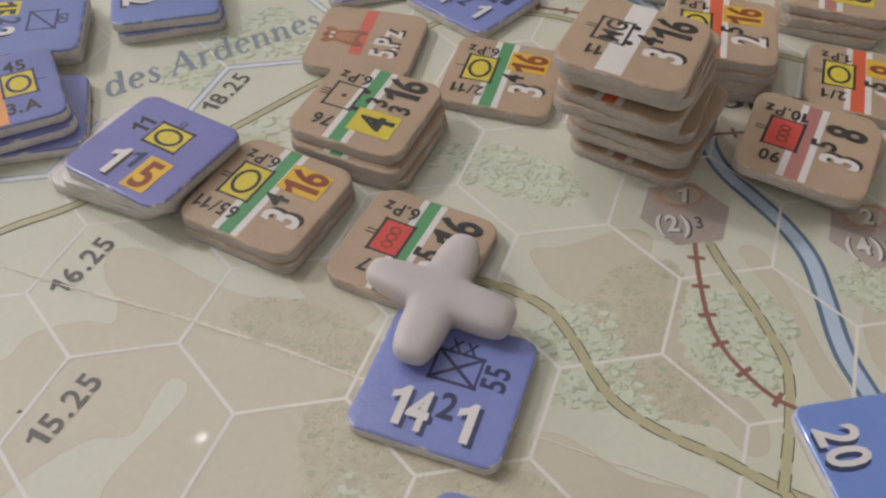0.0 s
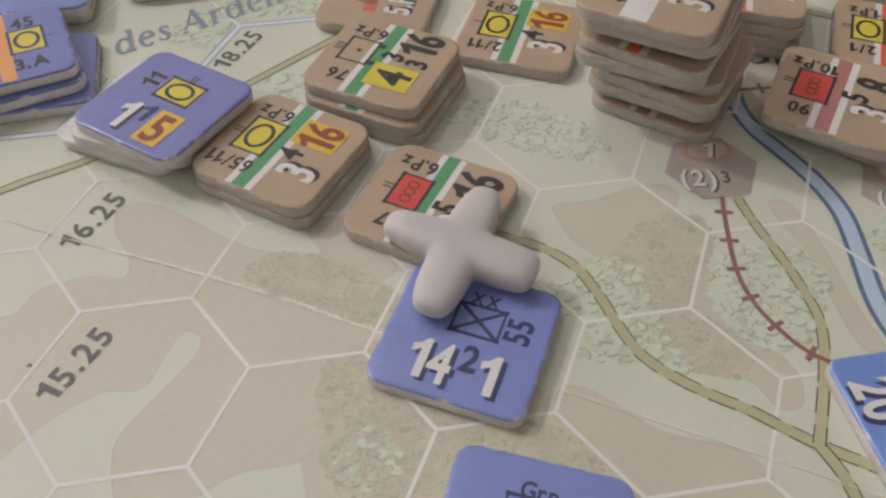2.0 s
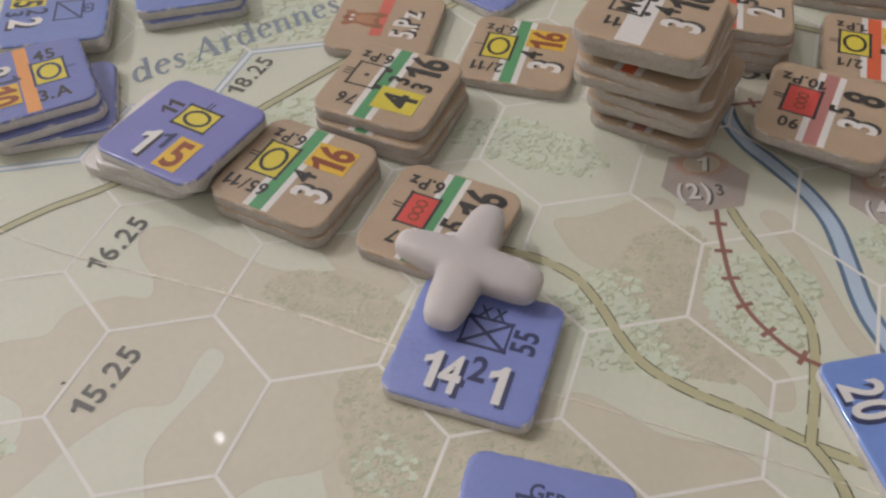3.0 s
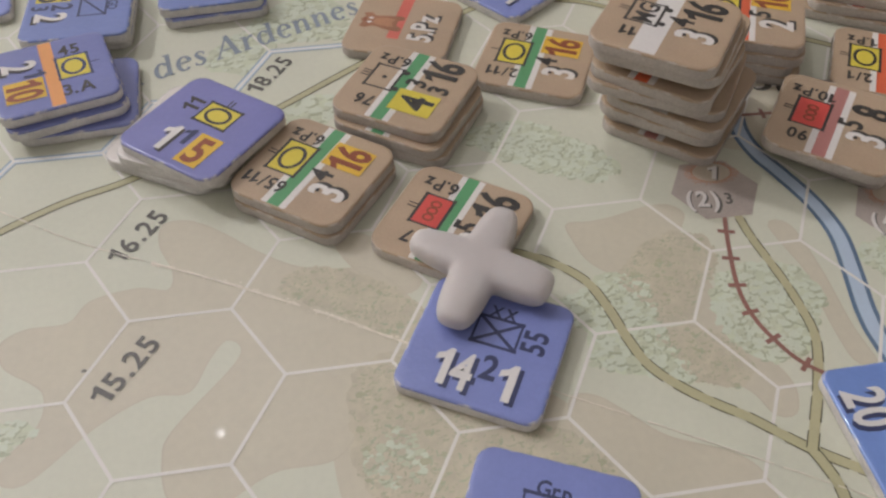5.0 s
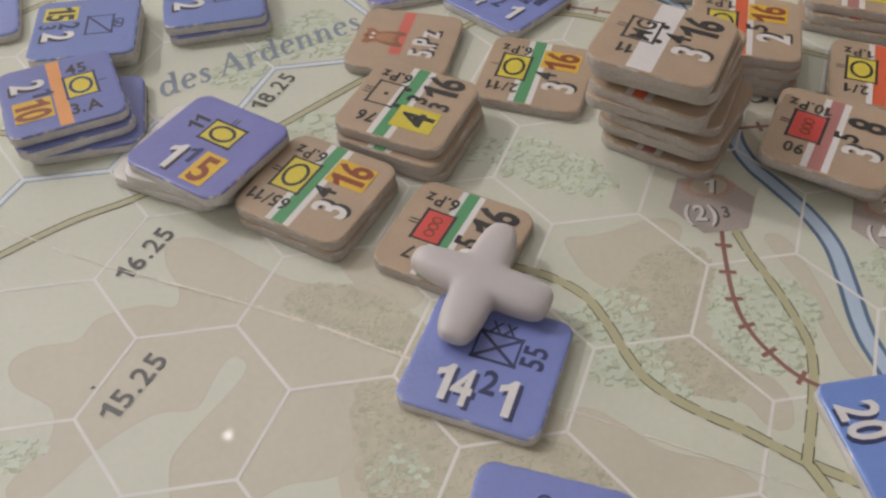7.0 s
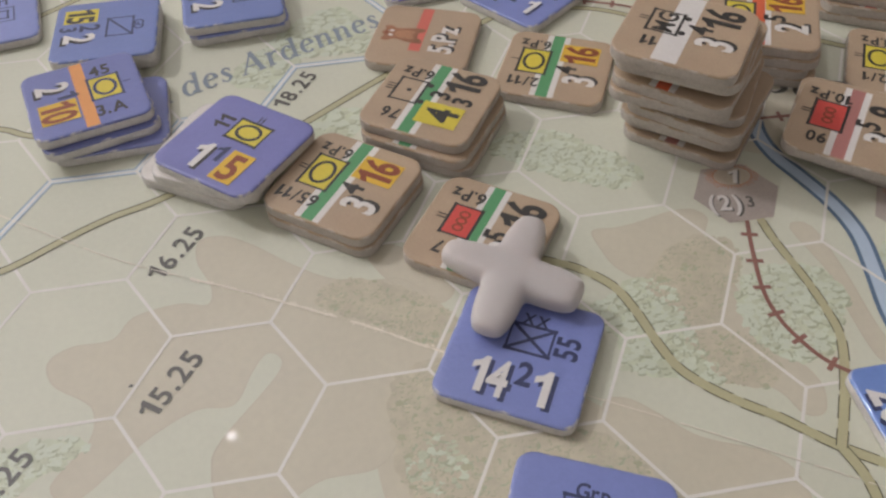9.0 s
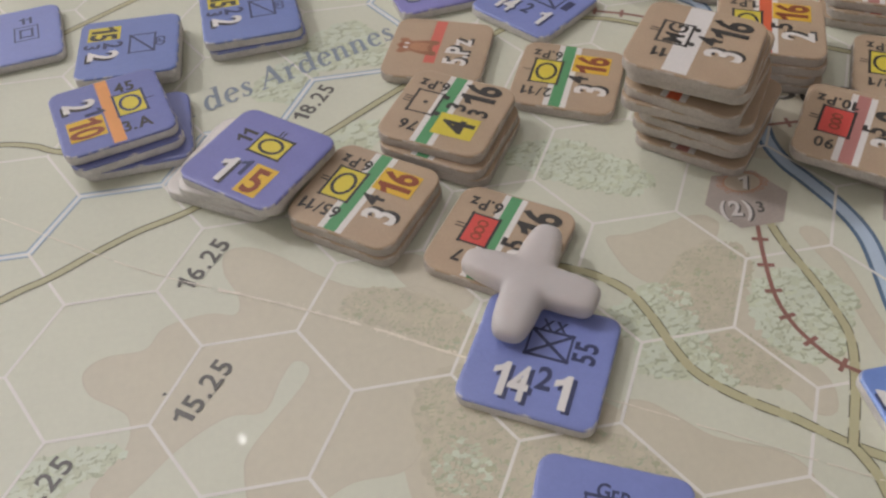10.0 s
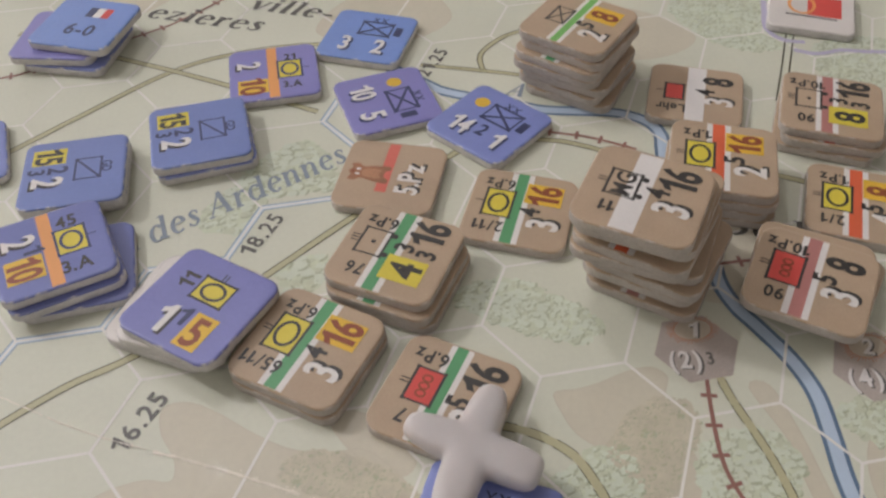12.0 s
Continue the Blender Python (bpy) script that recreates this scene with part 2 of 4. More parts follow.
STROKES = {
    "l": ([stem(0.14, 0.02, 0.98), serif(0.14, 0.03, 0.08, 0.15), serif(0.12, 0.95, 0.13, 0.02)], 0.32),
    "i": ([stem(0.14, 0.02, 0.66), serif(0.14, 0.03, 0.08, 0.15), serif(0.12, 0.63, 0.13, 0.02), [(0.06, 0.88, 0.17), (0.23, 0.88, 0.17)]], 0.32),
    "d": ([bowl(0.28, 0.33, 0.19, 0.31, 35, 325, 0.16, 0.06), stem(0.52, 0.02, 0.98, 0.16), serif(0.50, 0.95, 0.14, 0.02), serif(0.55, 0.03, 0.02, 0.13)], 0.70),
    "e": ([bowl(0.28, 0.33, 0.20, 0.31, 8, 315, 0.16, 0.06), [(0.14, 0.36, 0.06), (0.50, 0.40, 0.06)]], 0.54),
    "s": ([[(0.38, 0.55, 0.05), (0.25, 0.64, 0.07), (0.13, 0.53, 0.14), (0.24, 0.36, 0.16), (0.37, 0.18, 0.14), (0.24, 0.03, 0.07), (0.07, 0.12, 0.05)],
           [(0.38, 0.62, 0.04), (0.38, 0.47, 0.05)], [(0.07, 0.20, 0.05), (0.07, 0.05, 0.04)]], 0.46),
    "A": ([[(0.05, 0.03, 0.06), (0.46, 0.98, 0.08)], [(0.43, 0.98, 0.17), (0.72, 0.03, 0.19)], [(0.22, 0.34, 0.06), (0.60, 0.34, 0.06)], serif(0.07, 0.03, 0.11, 0.13), serif(0.72, 0.03, 0.15, 0.14)], 0.88),
    "r": ([stem(0.14, 0.02, 0.66), serif(0.14, 0.03, 0.12, 0.16), serif(0.12, 0.63, 0.13, 0.02), [(0.18, 0.42, 0.05), (0.30, 0.61, 0.09), (0.43, 0.60, 0.17)]], 0.48),
    "n": ([stem(0.14, 0.02, 0.66), serif(0.14, 0.03, 0.10, 0.10), serif(0.12, 0.63, 0.13, 0.02), [(0.18, 0.44, 0.05), (0.32, 0.62, 0.07), (0.47, 0.55, 0.14), (0.50, 0.34, 0.16), (0.50, 0.02, 0.16)],
           serif(0.50, 0.03, 0.10, 0.14)], 0.68),
    "z": ([[(0.06, 0.62, 0.08), (0.46, 0.62, 0.08)], [(0.42, 0.60, 0.13), (0.10, 0.06, 0.13)], [(0.06, 0.04, 0.08), (0.48, 0.04, 0.08)], [(0.07, 0.50, 0.05), (0.07, 0.64, 0.05)], [(0.47, 0.02, 0.05), (0.47, 0.18, 0.05)]], 0.54),
    "v": ([[(0.10, 0.62, 0.16), (0.29, 0.03, 0.14)], [(0.29, 0.03, 0.06), (0.50, 0.62, 0.06)], serif(0.10, 0.63, 0.12, 0.12), serif(0.50, 0.63, 0.10, 0.08)], 0.58),
    "S": ([[(0.52, 0.80, 0.05), (0.32, 0.96, 0.08), (0.13, 0.78, 0.15), (0.32, 0.54, 0.18), (0.54, 0.27, 0.16), (0.32, 0.03, 0.08), (0.08, 0.18, 0.05)], [(0.52, 0.95, 0.05), (0.52, 0.72, 0.05)], [(0.08, 0.30, 0.05), (0.08, 0.05, 0.05)]], 0.66),
    "a": ([bowl(0.22, 0.19, 0.14, 0.17, 60, 330, 0.15, 0.06), [(0.10, 0.52, 0.10), (0.24, 0.64, 0.07), (0.40, 0.54, 0.14), (0.42, 0.30, 0.16), (0.43, 0.10, 0.15), (0.53, 0.04, 0.06)]], 0.56),
    "-": ([[(0.04, 0.30, 0.09), (0.34, 0.30, 0.09)]], 0.38),
}


def serif_glyph(char, slant):
    """One roman letter built of pen strokes; each stroke lies a hair above the one before."""
    strokes, width = STROKES[char]
    pts, faces = [], []
    for k, stroke in enumerate(strokes):
        line = spline([q[:2] for q in stroke], step=0.05) if len(stroke) > 3 else [Vector(q[:2]) for q in stroke]
        n = len(line)
        for i, q in enumerate(line):
            t = (line[min(i + 1, n - 1)] - line[max(i - 1, 0)]).normalized()
            at = i / (n - 1) * (len(stroke) - 1)
            j = min(int(at), len(stroke) - 2)
            w = stroke[j][2] + (stroke[j + 1][2] - stroke[j][2]) * (at - j)
            for side in (-0.5, 0.5):
                x, y = q.x - t.y * w * side, q.y + t.x * w * side
                pts.append((x + y * slant, y, k * 0.0008))
        base = len(pts) - 2 * n
        faces += [(base + 2 * i, base + 2 * i + 2, base + 2 * i + 3, base + 2 * i + 1) for i in range(n - 1)]
    return pts, faces, width


def letters(text, bold=0.03, slant=0.0, gap=0.11, roman=False):
    """A flat mesh of the text, one unit high capitals, centred; and its width."""
    key = (text, bold, slant, gap, roman)
    if key not in LETTERS:
        x, pts, faces = 0.0, [], []
        for char in text:
            if char == " ":
                x += 0.28 if roman else 0.42
                continue
            if (char, bold, slant, roman) not in GLYPHS:
                GLYPHS[char, bold, slant, roman] = serif_glyph(char, slant) if roman else glyph(char, bold, slant)
            p, f, w = GLYPHS[char, bold, slant, roman]
            n = len(pts)
            pts += [(q[0] + x, q[1], q[2]) for q in p]
            faces += [tuple(i + n for i in q) for q in f]
            x += w + gap
        me = bpy.data.meshes.new("text")
        me.from_pydata([(q[0] - (x - gap) / 2, q[1] - 0.5, q[2]) for q in pts], [], faces)
        LETTERS[key] = me, x - gap
    return LETTERS[key]


def write(bm, text, u, v, height, rot, z, wide=0.85, bold=0.03, slant=0.0, gap=0.11, roman=False):
    n = len(bm.verts)
    bm.from_mesh(letters(text, bold, slant, gap, roman)[0])
    bm.verts.ensure_lookup_table()
    m = Matrix.Translation((u, v, z)) @ Matrix.Rotation(radians(rot), 4, "Z") @ Matrix.Diagonal((height * wide, height, 1, 1))
    bmesh.ops.transform(bm, matrix=m, verts=bm.verts[n:])


# ---- the room, closed all round ----
def slab(name, x0, y0, z0, x1, y1, z1, material, label, category):
    bm = bmesh.new()
    bmesh.ops.create_cube(bm, size=1)
    for v in bm.verts:
        v.co = ((x0 + x1) / 2 + v.co.x * (x1 - x0), (y0 + y1) / 2 + v.co.y * (y1 - y0), (z0 + z1) / 2 + v.co.z * (z1 - z0))
    return tagged(part(name, bm, material), label, category, kind="structure")


slab("floor", -2400, -2000, -800, 2400, 2400, -740, "carpet", "dark brown floor under the table", "floor")
slab("ceiling", -2400, -2000, 1960, 2400, 2400, 2020, "wall", "plain off-white ceiling over the room", "ceiling")
slab("wall_north", -2400, 2400, -740, 2400, 2460, 1960, "wall", "plain cream painted wall behind the table", "wall")
slab("wall_south", -2400, -2060, -740, 2400, -2000, 1960, "wall", "plain cream painted wall", "wall")
slab("wall_west", -2460, -2000, -740, -2400, 2400, 1960, "wall", "plain cream painted wall", "wall")
slab("wall_east", 2400, -2000, -740, 2460, 2400, 1960, "wall", "plain cream painted wall", "wall")

table = tagged(new("table"), "dark wooden table under the paper map", "table")
bm = bmesh.new()
bmesh.ops.create_cube(bm, size=1)
for v in bm.verts:
    v.co = (60 + v.co.x * 1300, 80 + v.co.y * 900, -17.4 + v.co.z * 34)
bmesh.ops.bevel(bm, geom=bm.edges[:], offset=4, segments=2, affect="EDGES")
part("tabletop", bm, "table", table)
for sx in (-1, 1):
    for sy in (-1, 1):
        bm = bmesh.new()
        bmesh.ops.create_cube(bm, size=1)
        for v in bm.verts:
            v.co = (60 + sx * 580 + v.co.x * 60, 80 + sy * 380 + v.co.y * 60, -387.4 + v.co.z * 705)
        part("leg", bm, "table", table)

# ---- the map sheet and its print ----
R = 10.3
HH = R * 3 ** 0.5 / 2
game_map = tagged(new("game_map"), "folded paper hex map in pale green and tan on the table", "map")
bm = bmesh.new()
bmesh.ops.create_cube(bm, size=1)
for v in bm.verts:
    v.co = (50 + v.co.x * 560, 90 + v.co.y * 430, -0.2 + v.co.z * 0.4)
sheet = part("sheet", bm, "field", game_map)


def patch(name, pts, material, z, edge=None, edge_width=0.16, rough=0.0):
    line = spline(pts, True, 0.6)
    if rough:
        line = [q + Vector((noise.noise((q.x * 0.7, q.y * 0.7, 3)), noise.noise((q.x * 0.7, q.y * 0.7, 9)))) * rough for q in line]
    bm = bmesh.new()
    poly(bm, line, z)
    bmesh.ops.triangulate(bm, faces=bm.faces[:])
    ob = part(name, bm, material, sheet)
    if edge:
        bm = bmesh.new()
        band(bm, line, edge_width, z + 0.0068, closed=True)
        part("patch_edge", bm, edge, sheet)
    return ob


TAN = [
    [(-17.5, 7.8), (-15.3, 9.4), (-11.2, 9.6), (-9.2, 12.2), (-4.6, 13.2), (-1.4, 12.5), (-1.0, 15.0), (-2.6, 19.0), (-2.4, 22.2), (0.4, 22.4), (3.6, 20.4), (7.6, 16.8), (11.3, 14.1), (15.3, 12.6), (20.0, 12.0), (24, 6), (22.7, 0.5),
     (17.9, -2.2), (16.6, -7.2), (14.2, -9.9), (9.3, -10.2), (6.0, -11.8), (2.5, -14), (-0.2, -11.5), (-0.9, -7.5), (-0.1, -4.6), (5.3, 1.7), (6.1, 4.0), (4.6, 5.0), (3.0, 2.8), (1.2, -0.6), (-2.5, -0.6), (-7.2, -3.2),
     (-12.8, -8.1), (-15.5, -6.5), (-12.4, -2.2), (-12.3, 1.0), (-13.6, 2.6), (-16.6, 4.9)],
    [(42.1, 15.3), (44.7, 15.3), (47.4, 15.6), (49.8, 16.2), (51.6, 16.6), (53.5, 16.7), (54.8, 16.3), (55.7, 14.9), (54.7, 13.0), (53.4, 10.9), (52.1, 9.7), (49.9, 9.3), (47.8, 8.4), (45.8, 7.1), (44.3, 8.1), (43.0, 9.8), (42.3, 12.3)],
    [(51.2, 0.4), (54.8, 4.6), (54.4, 0.6), (55.8, -4.0), (57.7, -6.5), (58.3, -9.2), (57.2, -11.8), (55.2, -11.6), (53.8, -8.6), (49.6, -5.5), (48.8, -1.6)],
    [(36.6, -7.2), (39.0, -6.9), (41.4, -9.0), (44.5, -12.2), (50.0, -14.9), (51.9, -17.9), (50.6, -22.0), (41.0, -20.5), (36.5, -13.0)],
    [(64.4, 11.6), (66.8, 11.4), (67.4, 5.0), (67.2, -2.8), (67.5, -7.7), (65.4, -7.0), (65.2, -1.0), (65.7, 4.1)],
    [(15, -3), (24, 1), (36, -7), (38, -14), (27, -24), (16, -18)],
    [(74, 2), (80, 4), (86, -2), (80, -12), (72, -6)],
    [(62, 89.3), (70, 94.7), (80, 91), (86, 81.6), (78, 76.9), (66, 79.7)],
    [(22, 96.6), (30, 107.7), (42, 107.7), (46, 96.6), (36, 91)],
    [(-30, 104), (-18, 115.1), (-2, 116.9), (-12, 107.7)],
    [(64, 25.8), (70, 35.6), (80, 35.6), (84, 28.7), (74, 23.8)],
    [(16.2, 17.6), (20, 17.0), (25, 11), (23, 8.2), (18, 12.6)],
    [(-2, 41), (4, 44), (10, 40), (6, 36), (0, 36)],
]
for i, pts in enumerate(TAN):
    patch("tan_patch", pts, "tan", 0.004 + 0.0005 * i, "tan_edge" if i != 5 else None)

# woodland in green, and the browner woods on the tan ground
WOODS = [
    [(33.5, 32.5), (40.6, 33.9), (46.8, 29.2), (50.7, 24.1), (48.1, 21.6), (42.3, 23.8), (36.2, 28.2)],
    [(38.3, 4.3), (41.4, 5.6), (44.9, 7.6), (48.2, 5.0), (48.0, 0.4), (48.6, -3.0), (48.9, -7.0), (45.1, -5.6), (40.0, -3.6), (40.4, 0.2)],
    [(54.9, 4.2), (58.2, 6.5), (62.1, 6.4), (65.3, 4.6), (65.9, 0.9), (63.8, -1.8), (61.5, -5.4), (57.3, -5.7), (55.0, -3.8), (53.9, 0.3)],
    [(-22.8, -3.5), (-19.9, -1.6), (-14.5, -1.4), (-12.5, -2.9), (-16.9, -5.4), (-22, -9)],
    [(1.3, 51.9), (6.4, 58.9), (11.8, 65.0), (18.9, 66.6), (21.0, 55.8), (11.1, 55.1), (7.5, 49.3)],
    [(11.5, 41.1), (17.0, 42.9), (18.9, 39.5), (14.0, 36.0)],
    [(104.5, 74.8), (117.2, 73.8), (110.5, 62.1), (101.8, 62.0)],
    [(86.5, 93.5), (86.6, 82.5), (93.6, 75.5), (101.6, 77.2), (109.0, 92.5)],
    [(72.3, 6.4), (78.9, 7.5), (75.4, 1.4)],
    [(17.2, -9.6), (20.4, -7.4), (22.6, -10.4), (21.0, -13.6), (17.6, -12.6)],
]
BROWN_WOODS = [
    [(10.2, 10.4), (13.0, 13.5), (20.2, 10.6), (25.0, 5.1), (22.5, 1.9), (17.1, 5.9)],
    [(16.6, -1.2), (22.2, 0.5), (26, -6), (33, -9), (38.5, -13.8), (36, -20), (23.5, -17.0), (17.0, -13.6), (16.2, -7.7)],
    [(45.6, 6.4), (49.8, 11.2), (55.4, 12.0), (57.0, 7.8), (53.6, 3.6), (51.7, 0.3), (47.9, 0.4), (47.6, 2.9)],
    [(47.3, -0.8), (51.5, -0.5), (54.5, -3.6), (55.3, -6.5), (52.4, -8.2), (49.0, -6.3), (47.9, -3.4)],
]


def wood(pts, sparse=1.0, inks=("leaf_pale", "leaf", "leaf_dark"), size=1.0, share=0.7):
    """Woodland print: small rounded green dabs with darker sickles under them."""
    line = spline(pts, True, 1.0)
    x0, x1 = min(q.x for q in line), max(q.x for q in line)
    y0, y1 = min(q.y for q in line), max(q.y for q in line)
    inside = lambda x, y: sum((a.y > y) != (b.y > y) and x < (b.x - a.x) * (y - a.y) / (b.y - a.y) + a.x for a, b in zip(line, line[1:] + line[:1])) % 2
    pale, mid, dark = bmesh.new(), bmesh.new(), bmesh.new()
    for k in range(int((x1 - x0) * (y1 - y0) * 3.6 * sparse)):
        x, y = random.uniform(x0, x1), random.uniform(y0, y1)
        if not inside(x, y):
            continue
        r = random.uniform(0.22, 0.62) * size
        a = random.uniform(0, 6.3)
        blob = [(x + r * (1 + 0.35 * random.uniform(-1, 1)) * math.cos(a + i), y + r * 0.72 * (1 + 0.35 * random.uniform(-1, 1)) * math.sin(a + i)) for i in np.arange(0, 6.2, 0.9)]
        level = random.uniform(0.0200, 0.0300)
        poly(pale if random.random() < share else mid, blob, level + 0.0008)
        if random.random() < 0.62:
            s = random.uniform(4.2, 6.4)
            out = [(x + r * 1.35 * math.cos(s + i), y + r * 1.25 * math.sin(s + i)) for i in (-0.9, -0.4, 0.1, 0.6, 1.1)]
            poly(dark, out + [(x + r * 0.80 * math.cos(s + i), y + r * 0.5 * math.sin(s + i)) for i in (0.6, 0.1, -0.4)], level)
    for bm, m in zip((pale, mid, dark), inks):
        tagged(part("woodland_print", bm, m, sheet), kind="stuff")


for i, pts in enumerate(WOODS):
    if i != 9:
        patch("woodland_ground", pts, "wood_base", 0.0145 + 0.0002 * i, rough=0.9)
    wood(pts, 0.42 if i in (4, 5) else 0.7 if i == 9 else 1.15, size=1.5 if i in (4, 5) else 0.9 if i == 9 else 1.0, share=0.5 if i == 9 else 0.7)
for i, pts in enumerate(BROWN_WOODS):
    patch("woodland_ground", pts, "wood_brown", 0.0175 + 0.0002 * i, rough=0.9)
    wood(pts, 1.5, ("wood_brown", "leaf_brown", "leaf_olive"), 0.55)
    wood(pts, 0.22, ("leaf_brown", "leaf_olive", "leaf_dark"), 0.8, share=0.6)

# stream along the hex sides, lattice points in half steps
STREAM = [(-4, 2), (-3.5, 3), (-2.5, 3), (-2, 4), (-1, 4), (-0.5, 5), (0.5, 5), (1, 6), (2, 6), (2.5, 7), (2, 8), (2.5, 9)]
line = [Vector((x * R, y * HH)) for x, y in STREAM]
for w, m, z in ((1.25, "stream_edge", 0.032), (0.8, "stream", 0.036)):
    bm = bmesh.new()
    band(bm, line, w, z)
    part("stream", bm, m, sheet)


def river(pts, w):
    line = spline(pts)
    for width, m, z in ((w, "river_edge", 0.034), (w * 0.60, "river", 0.038)):
        bm = bmesh.new()
        band(bm, line, width, z)
        part("river", bm, m, sheet)


river([(30, 87.2), (37.7, 78.2), (41.2, 74.7), (50.4, 69.8), (55.2, 67), (65.4, 64.1), (69.8, 60.9), (70.7, 57.4), (69.7, 53.7), (67.5, 45.3), (69, 37.5), (68.6, 33.2), (67.5, 27.7), (67.9, 23.3), (69.2, 19.7),
       (70.9, 14.5), (71.5, 9.4), (70.6, 4), (69.4, -1.5), (69.2, -5.6), (70, -14), (73, -22)], 2.4)

# hex grid
done, bm = set(), bmesh.new()
for i in range(-8, 18):
    for j in range(-6, 14):
        cx, cy = 1.5 * i, 2 * j + (i % 2)
        ring = [(cx + dx, cy + dy) for dx, dy in ((1, 0), (0.5, 1), (-0.5, 1), (-1, 0), (-0.5, -1), (0.5, -1))]
        for a, b in zip(ring, ring[1:] + ring[:1]):
            key = tuple(sorted((a, b)))
            if key not in done:
                done.add(key)
                band(bm, [Vector((a[0] * R, a[1] * HH)), Vector((b[0] * R, b[1] * HH))], 0.35, 0.041 + 0.0009 * round(math.atan2(b[1] - a[1], b[0] - a[0]) / 1.0 % 3))
tagged(part("hex_grid", bm, "hexline", sheet), kind="stuff")


ROADS = []


def road(pts, w=1.2, dashed=False):
    line = spline(pts)
    ROADS.append(line)
    z = 0.044 + 0.0012 * len(ROADS)
    bm = bmesh.new()
    band(bm, line, w * 0.8, z)
    part("road", bm, "road", sheet)
    bm = bmesh.new()
    for s in (-1, 1):
        band(bm, line, 0.12 if dashed else 0.17, z + 0.0006, s * w * 0.42, dash=(2.6, 0.9) if dashed else None)
    part("road_edge", bm, "road_edge", sheet)


road([(-40, 13), (-27.5, 20.2), (-22.8, 22.3), (-18, 25.2), (-12.9, 27.9), (-6.6, 30.3), (3, 35.6), (12.4, 42.0), (16.4, 44.8), (20.9, 47.9), (30, 54), (38, 58.9), (42, 61.4), (47, 66.4)])
road([(-42, 49.1), (-32.2, 48.3), (-27.6, 47), (-24.4, 45.2), (-14, 41.4)], 1.1)
road([(-45, 61.7), (-28.3, 72.8), (-18.2, 79.9), (-3.4, 89.8), (8.1, 93.2), (21.8, 93), (34, 89.1)])
road([(-30, 107.7), (-13.2, 96.8), (-9.3, 94.3), (-2.5, 90), (6.4, 83.9), (20, 74)])
road([(48, 79.2), (48.6, 84), (53.1, 88.2), (58.9, 90.5), (68, 95.7)], 1.0)
road([(38.1, 83.2), (47.1, 79.7), (54.9, 76.2), (62, 71.2)], 1.0)
road([(31, 14), (36.7, 11.5), (39.6, 9.6), (42.1, 6.8), (43.4, 2.9), (44.2, -1.1), (45.3, -4.5), (47.5, -7.3), (50.2, -9.7), (52.6, -11.5), (54.8, -13.6), (57, -15.6), (59.3, -17.3), (61.8, -19.1), (68, -24)], 1.3, True)
road([(57, -15.6), (57.7, -18.5), (57.7, -21), (57, -27)], 1.3, True)
road([(61.4, 17), (61.6, 14.5), (61.8, 10.3), (62.7, 4.1), (63.0, -0.1), (62.8, -3.8), (60.9, -8.5), (58.3, -13.3), (57, -15.6)], 1.2, True)
road([(76, 50.1), (84.3, 44.9), (88.2, 42.3), (96, 37.5)], 1.2)
line = spline([(92, 61.3), (95.4, 67), (98.7, 72.7), (102.2, 78.8), (108, 88)])
bm = bmesh.new()
for s in (-1, 1):
    band(bm, line, 0.26, 0.062, s * 0.62)
part("road_edge", bm, "road_edge", sheet)
# violet boundary strokes under the white marker
bm = bmesh.new()
for pts in ([(102.5, 90), (101.1, 86.8), (99, 81.3), (100.2, 77.5), (103.5, 75.9)], [(100.6, 74.2), (104, 72.3), (108.4, 72.4), (112, 71.2), (116.8, 69.9), (124, 67)]):
    band(bm, spline(pts), 1.0, 0.0635)
part("boundary_stroke", bm, "map_violet", sheet)
road([(50, 60.7), (56, 58.8), (62, 54.9)], 1.1)


def railway(pts):
    line = spline(pts, step=0.4)
    bm = bmesh.new()
    band(bm, line, 0.5, 0.0625)
    run = 1.4
    for a, b in zip(line, line[1:]):
        run += (b - a).length
        if run > 3.6:
            run = 0
            t = (b - a).normalized()
            nrm = Vector((-t.y, t.x))
            band(bm, [a - nrm * 0.95, a + nrm * 0.95], 0.5, 0.0640)
    part("railway", bm, "rail", sheet)


railway([(61, 17), (60.2, 14.2), (58.8, 9.2), (57.6, 3.5), (57.7, -0.5), (58.7, -3.7), (60, -6.2), (62, -8.2), (66, -11)])
railway([(46, 65.5), (54.5, 61.5), (60, 59), (66, 54.9)])
railway([(-50, 90.1), (-31.7, 94), (-26.3, 95.3), (-6.8, 103.3), (-0.8, 106.6), (8, 113.3)])
railway([(66, 30.6), (69.7, 30.5), (73.1, 30.3), (80, 29.7)])


